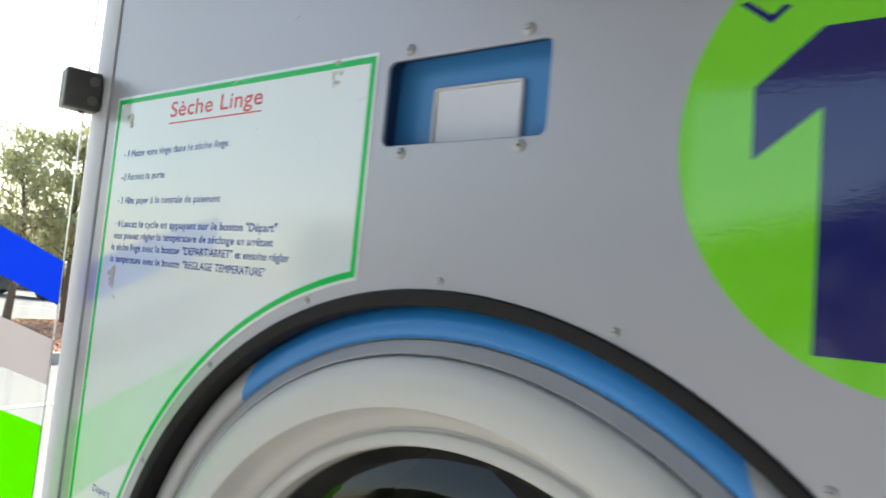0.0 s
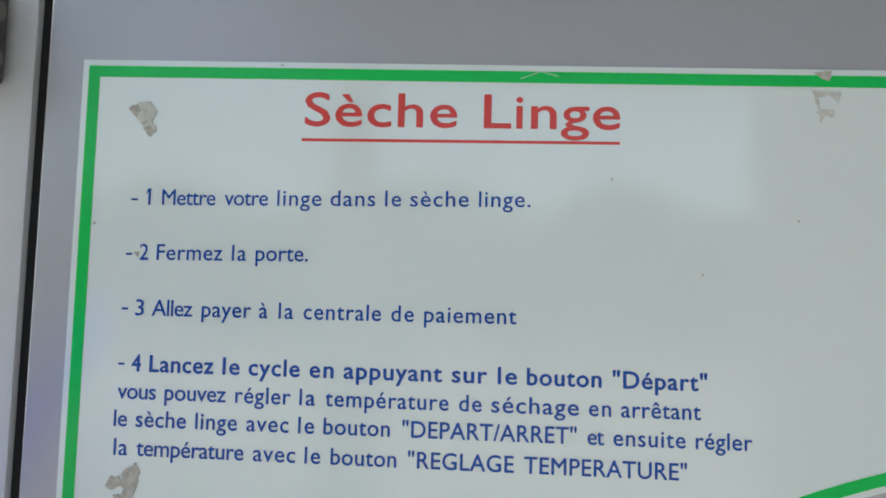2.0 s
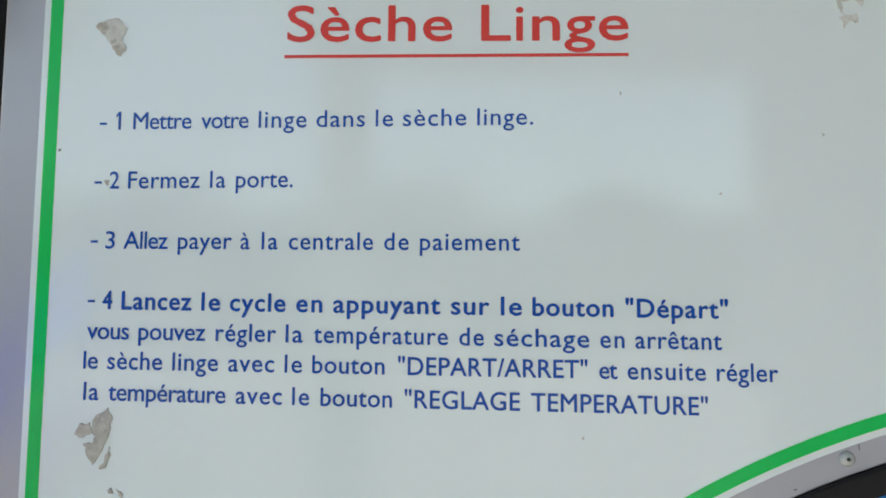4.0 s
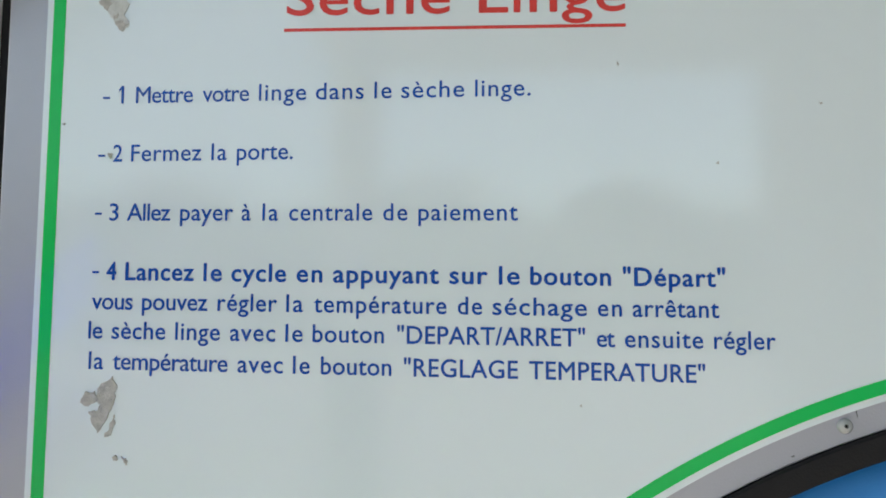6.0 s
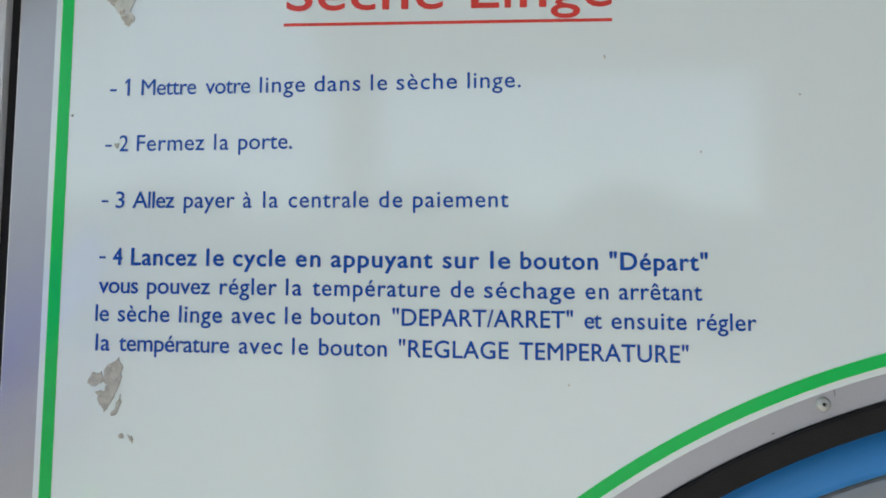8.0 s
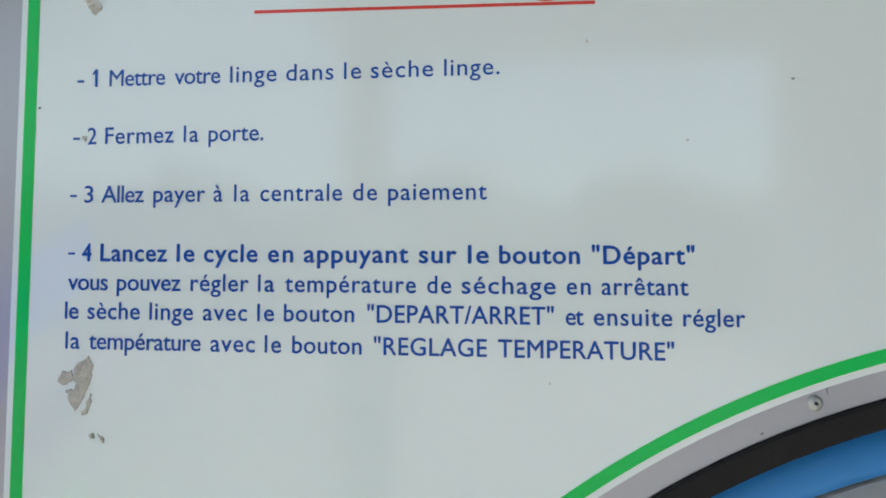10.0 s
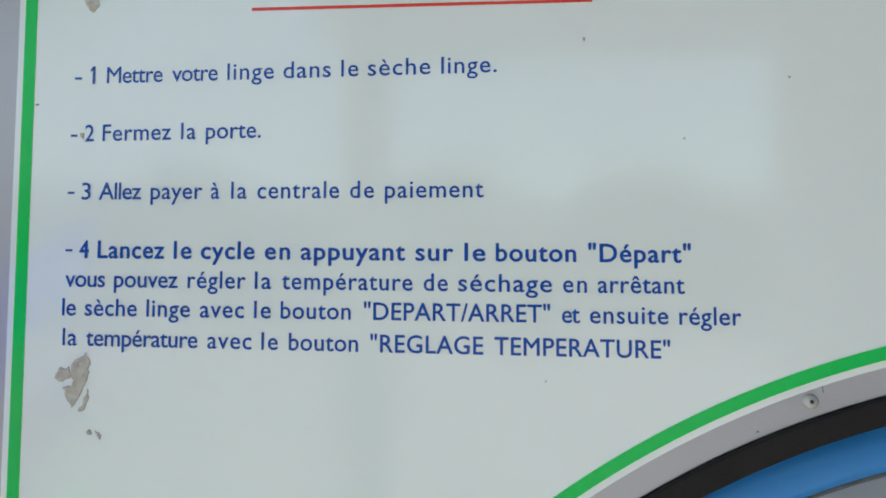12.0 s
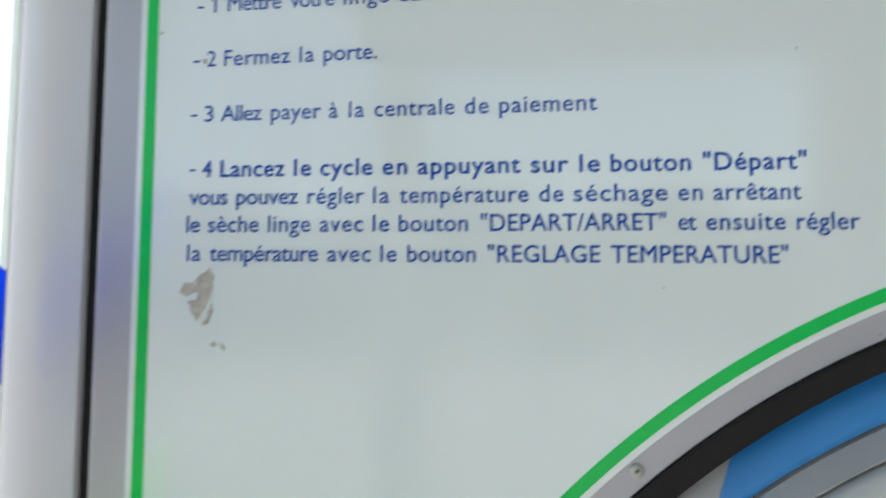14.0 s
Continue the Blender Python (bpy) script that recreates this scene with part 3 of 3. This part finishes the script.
# ---- the rest of the kiosk ----
bm = bmesh.new()
box(bm, (1.045, 0.0, 0.0), (4.2, 0.06, 2.35), 0.004)
tagged(part("wall_front", bm, WHITE_WALL), "pale clad kiosk front wall beside the dryer", "wall", kind="structure")
bm = bmesh.new()
box(bm, (-0.074, 0.96, 0.0), (4.2, 1.02, 2.35))
tagged(part("wall_back", bm, WHITE_WALL), "pale clad kiosk back wall", "wall", kind="structure")
bm = bmesh.new()
box(bm, (-0.021, 0.0, 2.125), (1.04, 0.06, 2.35), 0.003)
tagged(part("trim", bm, POST), "grey fascia above the dryer", "trim", kind="structure")
bm = bmesh.new()
box(bm, (-0.021, 0.02, 0.0), (1.04, 0.90, 0.098))
tagged(part("plinth", bm, RUBBER), "dark plinth under the dryer", "plinth", kind="structure")
bm = bmesh.new()
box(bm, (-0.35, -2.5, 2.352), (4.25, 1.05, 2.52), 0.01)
tagged(part("canopy", bm, ROOF_UNDER), "dark canopy roof over the kiosk front", "roof", kind="structure")
bm = bmesh.new()
box(bm, (-0.33, -2.46, 0.0), (-0.15, -2.32, 2.35), 0.006)
tagged(part("canopy_post", bm, POST_DARK), "dark grey steel post under the canopy edge", "post", kind="structure")
bm = bmesh.new()
box(bm, (4.2, -1.3, 0.0), (4.26, 1.02, 2.35))
box(bm, (-0.074, 0.302, 0.0), (-0.030, 0.958, 2.35))
tagged(part("wall_side", bm, WHITE_WALL), "pale clad kiosk side wall", "wall", kind="structure")

# added wall, never in view: blocks sky from the sheet's right-hand reflections
bm = bmesh.new()
box(bm, (1.28, -2.44, 0.0), (1.95, -2.38, 2.35), 0.004)
tagged(part("reflection_blocker", bm, WHITE_WALL), "unseen pale wall added to dim the right-hand reflections", "wall", kind="structure")

# ---- ground, road marks, planted islands ----
def ground_sheet(name, mat, xs, ys, lift, thick=0.0):
    bm = bmesh.new()
    grid = [[bm.verts.new((x, y, rise(x, y) + lift)) for y in ys] for x in xs]
    for i in range(len(xs) - 1):
        for j in range(len(ys) - 1):
            bm.faces.new((grid[i][j], grid[i + 1][j], grid[i + 1][j + 1], grid[i][j + 1]))
    if thick:
        made = bmesh.ops.extrude_face_region(bm, geom=list(bm.faces))
        bmesh.ops.translate(bm, vec=(0, 0, -thick), verts=[v for v in made["geom"] if isinstance(v, bmesh.types.BMVert)])
    return part(name, bm, mat)


spread = lambda a, b, n: [a + (b - a) * i / n for i in range(n + 1)]  # noqa: E731
far = [-900, -500, -300, -200, -140, -100, -75, -60, -50, -42, -36, -30, -25, -20, -16, -12, -9, -6.5, -4.5, -3, -2, -1, 0, 1, 2, 3.5, 5, 8, 12, 20, 35, 60, 100, 200, 400, 900]
tagged(ground_sheet("ground", ASPHALT, far, far, 0.0), "worn grey asphalt of a sunlit car park", "ground", kind="structure")
tagged(ground_sheet("pavement", CONCRETE, spread(-4.6, 6.0, 24), spread(-3.2, 9.0, 24), 0.012, 0.03), "pale concrete pavement round the kiosk", "pavement", kind="structure")


def strip(name, a, b, width, mat, label):
    """A painted line on the ground from a to b."""
    a, b = Vector((*a, 0)), Vector((*b, 0))
    side = (b - a).normalized().cross(Vector((0, 0, 1))) * width / 2
    bm = bmesh.new()
    pts = [a - side, b - side, b + side, a + side]
    top = [bm.verts.new((p.x, p.y, rise(p.x, p.y) + 0.006)) for p in pts]
    low_ = [bm.verts.new((p.x, p.y, rise(p.x, p.y) - 0.004)) for p in pts]
    bm.faces.new(top), bm.faces.new(low_)
    for i in range(4):
        bm.faces.new((top[i], top[(i + 1) % 4], low_[(i + 1) % 4], low_[i]))
    return tagged(part(name, bm, mat), label, "road marking", "road markings")


for k in range(4):
    strip("road_marking", (-6.43 + 0.05 * k, 0.33 + 2.23 * k), (-6.63 + 0.05 * k, 1.26 + 2.23 * k), 0.13, MARKING, "white painted dash on the asphalt")
for k in range(5):
    strip("road_marking", (-18.83 - 1.16 * k, 10.77 + 2.21 * k), (-22.88 - 1.16 * k, 8.64 + 2.21 * k), 0.12, MARKING, "white painted parking line on the asphalt")


def island(x0, y0, x1, y1, label):
    """A bed of stone chips inside kerbstones."""
    bed = thing("planted_island", label, "traffic island", group="kerbed islands", kind="structure")
    o = ground_sheet("stone_bed", MULCH, spread(x0 + 0.14, x1 - 0.14, 10), spread(y0 + 0.14, y1 - 0.14, 10), 0.13, 0.2)
    o.parent = bed
    runs = [((x0, y0), (x1, y0)), ((x1, y0), (x1, y1)), ((x1, y1), (x0, y1)), ((x0, y1), (x0, y0))]
    for a, b in runs:
        a, b = Vector(a), Vector(b)
        n = max(1, round((b - a).length / 1.0))
        for i in range(n):
            p, q = a.lerp(b, i / n), a.lerp(b, (i + 1) / n)
            m = (p + q) / 2
            bm = bmesh.new()
            h = (q - p).length / 2 - 0.006
            box(bm, (-h, -0.075, -0.15), (h, 0.075, 0.15), 0.015, 2)
            ang = math.atan2(q.y - p.y, q.x - p.x)
            tilt = math.atan2(rise(*q) - rise(*p), (q - p).length)
            bm.transform(Matrix.Translation((m.x, m.y, rise(m.x, m.y))) @ Matrix.Rotation(ang, 4, "Z") @ Matrix.Rotation(-tilt, 4, "Y"))
            part("kerbstone", bm, KERB, bed)
    return bed


island(-15.25, -2.2, -9.4, 8.3, "kerbed island filled with reddish stone chips")
island(-34.9, 14.2, -30.3, 40.3, "long kerbed island at the far side of the road")


def stones(x0, y0, x1, y1, n):
    bm = bmesh.new()
    rnd = random.Random(5)
    for i in range(n):
        x, y, s = rnd.uniform(x0, x1), rnd.uniform(y0, y1), rnd.uniform(0.02, 0.055)
        v = [Vector((rnd.uniform(-1, 1), rnd.uniform(-1, 1), rnd.uniform(-0.3, 0.8))) * s for _ in range(5)]
        vs = [bm.verts.new(p + Vector((x, y, rise(x, y) + 0.14))) for p in v]
        for a, b, c in ((0, 1, 2), (0, 2, 3), (0, 3, 4), (1, 2, 4), (2, 3, 4)):
            bm.faces.new((vs[a], vs[b], vs[c]))
    return tagged(part("stone_chips", bm, MULCH), "loose reddish stone chips in the kerbed bed", "stones", kind="stuff")


stones(-15.0, 2.6, -9.6, 8.1, 5000)


# ---- trees, hedge ----
def leaf_cloud(bm, centre, radius, n, size, rnd, squash=1.0, needle=False):
    for _ in range(n):
        d = Vector((rnd.gauss(0, 1), rnd.gauss(0, 1), rnd.gauss(0, 1))).normalized() * radius * rnd.random() ** 0.45
        p = Vector(centre) + Vector((d.x, d.y, d.z * squash))
        m = Matrix.Translation(p) @ Euler((rnd.uniform(0, 6.3), rnd.uniform(0, 6.3), rnd.uniform(0, 6.3))).to_matrix().to_4x4()
        s = size * rnd.uniform(0.6, 1.3)
        w = 0.22 if needle else 0.5
        vs = [bm.verts.new(m @ Vector(q)) for q in ((-s, 0, 0), (0, -s * w, 0.1 * s), (s, 0, 0), (0, s * w, -0.1 * s))]
        bm.faces.new((vs[0], vs[1], vs[2])), bm.faces.new((vs[0], vs[2], vs[3]))


def tree(name, label, x, y, height, spread_r, seed, mat, clumps, per, size, needle=False, low=0.25, clump_r=0.3):
    rnd = random.Random(seed)
    root = thing(name, label, "tree", (x, y, rise(x, y)))
    bm = bmesh.new()
    pts = [Vector((0, 0, -0.1))]
    for i in range(5):
        pts.append(Vector((rnd.uniform(-0.06, 0.06) * height * 0.4, rnd.uniform(-0.06, 0.06) * height * 0.4, height * 0.9 * (i + 1) / 5)))
    r0 = height * 0.022
    for i in range(5):
        tube(bm, pts[i], pts[i + 1], r0 * (1 - i / 5.5), r0 * (1 - (i + 1) / 5.5), 9)
    crown = bmesh.new()
    for k in range(clumps):
        f = low + (1 - low) * (k + rnd.random()) / clumps
        reach = spread_r * (1.1 - 0.75 * f if needle else math.sin(math.pi * min(1, (f - low) / (1 - low) * 0.85 + 0.15)) ** 0.7) * rnd.uniform(0.35, 1.1)
        a = k * 2.4 + rnd.uniform(-0.4, 0.4)
        base = pts[0].lerp(pts[-1], min(1.0, f * 0.95))
        tip = base + Vector((math.cos(a) * reach, math.sin(a) * reach, height * rnd.uniform(0.02, 0.14)))
        tube(bm, base, tip, r0 * 0.32 * (1.2 - f), r0 * 0.08, 6)
        for s in (0.55, 0.8, 1.0):
            leaf_cloud(crown, base.lerp(tip, s) + Vector((rnd.uniform(-0.2, 0.2), rnd.uniform(-0.2, 0.2), 0)), clump_r * height * 0.3 * rnd.uniform(0.6, 1.2), per, size, rnd, 0.7, needle)
    part("trunk", bm, BARK, root, "brown tapered trunk", True)
    part("crown", crown, mat, root, "loose green crown")
    return root


tree("pine_tree", "young pine with loose yellow-green needles at the stone bed", -14.70, 7.18, 4.6, 1.3, 3, PINE, 46, 34, 0.085, True, 0.34, 0.22)
tree("pine_tree", "wider young pine with low boughs in the stone bed", -14.94, 6.14, 4.2, 1.5, 5, PINE, 46, 36, 0.085, True, 0.26, 0.28)
tree("tree", "slender tree with sparse green leaves beyond the road", -25.21, 24.91, 7.2, 1.4, 8, LEAF, 30, 17, 0.13, False, 0.25, 0.26)
tree("tree", "bushy green tree beside the hedge", -32.8, 32.8, 5.2, 2.2, 11, LEAF, 24, 80, 0.16, False, 0.2, 0.4)


def hedge(name, label, a, b, height, depth, seed, n):
    """A clipped, uneven hedge of leaf clumps from a to b."""
    rnd = random.Random(seed)
    bm = bmesh.new()
    a, b = Vector(a), Vector(b)
    for i in range(n):
        p = a.lerp(b, rnd.random())
        h = height * (0.85 + 0.45 * noise.noise(Vector((p.x * 0.25, p.y * 0.25, seed))))
        z = rnd.random() ** 0.7 * h
        leaf_cloud(bm, (p.x + rnd.uniform(-depth, depth), p.y + rnd.uniform(-depth, depth), rise(p.x, p.y) + z), 0.5, 7, 0.2, rnd)
    return tagged(part(name, bm, HEDGE), label, "hedge", kind="stuff")


hedge("hedge", "dark green hedge along the far side of the road", (-50.0, 14.0), (-32.6, 47.7), 3.5, 0.6, 4, 3600)
# never in view directly: height set for the dark horizon reflected in the sheet
hedge("hedge", "dark green shrubs on the other side of the car park", (-26, -24), (30, -22), 5.6, 0.9, 9, 4200)

# added out of view, as dark masses for the reflections at the right
for k, (x, y, h) in enumerate(((19.5, -18, 8.0), (24.0, -13, 7.5))):
    tree("tree", "unseen broad green tree added to darken reflections", x, y, h, 3.4, 20 + k, LEAF, 30, 60, 0.24, False, 0.14, 0.5)


# ---- street lamps ----
def street_lamp(x, y, height, heads, label):
    ob = thing("street_lamp", label, "street lamp", (x, y, rise(x, y)), group="street lamps")
    bm = bmesh.new()
    tube(bm, (0, 0, 0), (0, 0, 1.1), 0.13, 0.12, 14)
    tube(bm, (0, 0, 1.1), (0, 0, height), 0.105, 0.05, 14)
    part("pole", bm, GALV, ob, "tapered grey pole", True)
    bm = bmesh.new()
    box(bm, (-0.2, -0.2, 0.0), (0.2, 0.2, 0.03), 0.005)
    part("base_plate", bm, GALV, ob)
    for z, ang in heads:
        turn = Matrix.Translation((0, 0, z)) @ Matrix.Rotation(radians(ang), 4, "Z")
        bm = bmesh.new()
        tube(bm, (0, 0, -0.1), (0.45, 0, 0.03), 0.035, 0.03, 8)
        bm.transform(turn)
        part("arm", bm, GALV, ob)
        bm = bmesh.new()
        box(bm, (0.35, -0.16, 0.0), (1.15, 0.16, 0.13), 0.05, 3)
        bm.transform(turn @ Matrix.Rotation(radians(-8), 4, "Y"))
        head = part("lamp_head", bm, LAMP_HEAD, ob, "grey lamp housing", True)
        bm = bmesh.new()
        box(bm, (0.5, -0.12, -0.025), (1.08, 0.12, 0.002), 0.008)
        bm.transform(turn @ Matrix.Rotation(radians(-8), 4, "Y"))
        part("lens", bm, LAMP_GLASS, head, "pale lamp lens")
    return ob


street_lamp(-29.94, 28.47, 9.5, ((9.45, 40.0),), "tall grey street lamp with one head on a kerbed island")
street_lamp(-41.0, 29.5, 9.6, ((9.5, 240.0), (7.1, 75.0)), "tall grey street lamp with two heads behind the hedge")


# ---- parked cars ----
def car(label, x, y, turn, paint):
    """Forward is +x."""
    ob = thing("car", label, "car", (x, y, rise(x, y)), turn, group="parked cars")
    side = [(-2.10, 0.32), (-2.12, 0.62), (-2.05, 0.92), (-1.90, 1.00), (-1.45, 1.36), (-0.95, 1.46), (0.10, 1.44), (0.52, 1.30), (1.02, 0.98), (1.60, 0.88), (1.98, 0.74), (2.10, 0.55), (2.08, 0.30), (1.68, 0.26), (1.62, 0.52), (1.40, 0.66), (1.16, 0.66), (0.95, 0.52), (0.90, 0.24), (-0.90, 0.24), (-0.95, 0.52), (-1.16, 0.66), (-1.40, 0.66), (-1.62, 0.52), (-1.68, 0.28)]
    bm = bmesh.new()
    def half(z):
        return 0.86 - 0.24 * max(0.0, (z - 0.85) / 0.6)
    left = [bm.verts.new((u, half(z), z)) for u, z in side]
    right = [bm.verts.new((u, -half(z), z)) for u, z in side]
    bm.faces.new(left), bm.faces.new(right)
    for i in range(len(side)):
        j = (i + 1) % len(side)
        bm.faces.new((left[i], left[j], right[j], right[i]))
    body = part("body", bm, paint, ob)
    bev = body.modifiers.new("edges", "BEVEL")
    bev.width, bev.segments, bev.limit_method = 0.05, 3, "ANGLE"
    for s in (1, -1):
        for pts in ([(-1.40, 1.00), (-1.28, 1.34), (-0.42, 1.38), (-0.42, 0.98)], [(-0.34, 0.98), (-0.34, 1.38), (0.05, 1.36), (0.42, 1.24), (0.80, 0.97)]):
            bm = bmesh.new()
            f = [bm.verts.new((u, s * (half(z) + 0.006), z)) for u, z in pts]
            g = [bm.verts.new((u, s * (half(z) - 0.01), z)) for u, z in pts]
            bm.faces.new(f), bm.faces.new(g)
            for i in range(len(pts)):
                bm.faces.new((f[i], f[(i + 1) % len(pts)], g[(i + 1) % len(pts)], g[i]))
            part("side_window", bm, DARK_PANE, body, "dark side window")
        bm = bmesh.new()
        box(bm, (1.88, s * 0.66 - 0.15, 0.62), (2.08, s * 0.66 + 0.15, 0.76), 0.03)
        part("headlight", bm, LAMP_GLASS, body, "clear headlight")
        bm = bmesh.new()
        box(bm, (0.62, s * 0.95 - 0.09, 0.96), (0.78, s * 0.95 + 0.09, 1.09), 0.03)
        part("wing_mirror", bm, paint, body)
    for (u0, z0, u1, z1), nm in (((0.56, 1.285, 1.00, 1.005), "windscreen"), ((-1.86, 1.03, -1.48, 1.34), "rear_window")):
        bm = bmesh.new()
        f = [bm.verts.new(p) for p in ((u0, 0.62, z0 + 0.008), (u1, 0.72, z1 + 0.008), (u1, -0.72, z1 + 0.008), (u0, -0.62, z0 + 0.008))]
        g = [bm.verts.new(v.co + Vector((0, 0, 0.012))) for v in f]
        bm.faces.new(f), bm.faces.new(g)
        for i in range(4):
            bm.faces.new((f[i], f[(i + 1) % 4], g[(i + 1) % 4], g[i]))
        part(nm, bm, DARK_PANE, body, "dark glass")
    for u in (1.28, -1.28):
        for s in (1, -1):
            bm = bmesh.new()
            tube(bm, (u, s * 0.66, 0.315), (u, s * 0.87, 0.315), 0.315, seg=28)
            wheel = part("wheel", bm, TYRE, ob, "black tyre", True)
            bm = bmesh.new()
            tube(bm, (u, s * 0.84, 0.315), (u, s * 0.874, 0.315), 0.20, 0.19, 20)
            for k in range(5):
                a = radians(72 * k)
                tube(bm, (u, s * 0.878, 0.315), (u + 0.19 * math.cos(a), s * 0.878, 0.315 + 0.19 * math.sin(a)), 0.025, 0.02, 6)
            part("rim", bm, ALLOY, wheel, "silver alloy rim", True)
    return ob


car("grey hatchback parked at the road side", -9.82, 11.24, 255.0, CAR_GREY)
car("white car parked beyond the stone bed", -32.8, 19.2, 216.2, CAR_PALE)
car("dark car parked beyond the stone bed", -26.85, 11.53, 216.2, CAR_DARK)

# ---- houses and hillside ----
def house(x, y, turn, w, d, eaves, ridge, label):
    ob = thing("house", label, "house", (x, y, rise(x, y)), turn)
    bm = bmesh.new()
    pts = [(-d / 2, -0.5), (d / 2, -0.5), (d / 2, eaves), (0, ridge - 0.15), (-d / 2, eaves)]
    a = [bm.verts.new((-w / 2, u, z)) for u, z in pts]
    b = [bm.verts.new((w / 2, u, z)) for u, z in pts]
    bm.faces.new(a), bm.faces.new(b)
    for i in range(5):
        bm.faces.new((a[i], a[(i + 1) % 5], b[(i + 1) % 5], b[i]))
    part("wall", bm, RENDER_WALL, ob, "cream rendered wall")
    for s in (1, -1):
        bm = bmesh.new()
        p = [(0, ridge), (s * (d / 2 + 0.5), eaves - 0.25), (s * (d / 2 + 0.5), eaves - 0.05), (0, ridge + 0.2)]
        a = [bm.verts.new((-w / 2 - 0.4, u, z)) for u, z in p]
        b = [bm.verts.new((w / 2 + 0.4, u, z)) for u, z in p]
        bm.faces.new(a), bm.faces.new(b)
        for i in range(4):
            bm.faces.new((a[i], a[(i + 1) % 4], b[(i + 1) % 4], b[i]))
        part("roof", bm, TILES, ob, "terracotta tiled roof slope")
    for u in (-w / 4, w / 4):
        for s in (1, -1):
            bm = bmesh.new()
            box(bm, (u - 0.6, s * d / 2 - 0.04, 1.0), (u + 0.6, s * d / 2 + 0.04, 2.2), 0.01)
            part("window", bm, DARK_PANE, ob, "dark window")
    return ob


house(-56.8, 47.2, 206.2, 13.0, 9.0, 3.0, 4.8, "low cream house with terracotta roof behind the hedge")
house(-75.4, 46.8, 226.2, 14.0, 9.0, 3.2, 5.0, "low cream house with terracotta roof further off")

bm = bmesh.new()
rows = []
for i in range(61):
    a = radians(95 + 110 * i / 60)
    crest = 7.0 + 7.5 * math.exp(-((math.degrees(a) - 153) / 16) ** 2) + 2.0 * noise.noise(Vector((i * 0.2, 0, 3)))
    rows.append([bm.verts.new((r * math.cos(a), r * math.sin(a), rise(r * math.cos(a), r * math.sin(a)) - 0.5 + crest * f)) for r, f in ((170, 0.0), (190, 0.45), (215, 0.85), (240, 1.0), (290, 0.9))])
for p, q in zip(rows, rows[1:]):
    for k in range(4):
        bm.faces.new((p[k], q[k], q[k + 1], p[k + 1]))
tagged(part("backdrop_hill", bm, HILL, smooth=True), "dry tan hillside in the distance", "hill", kind="structure")
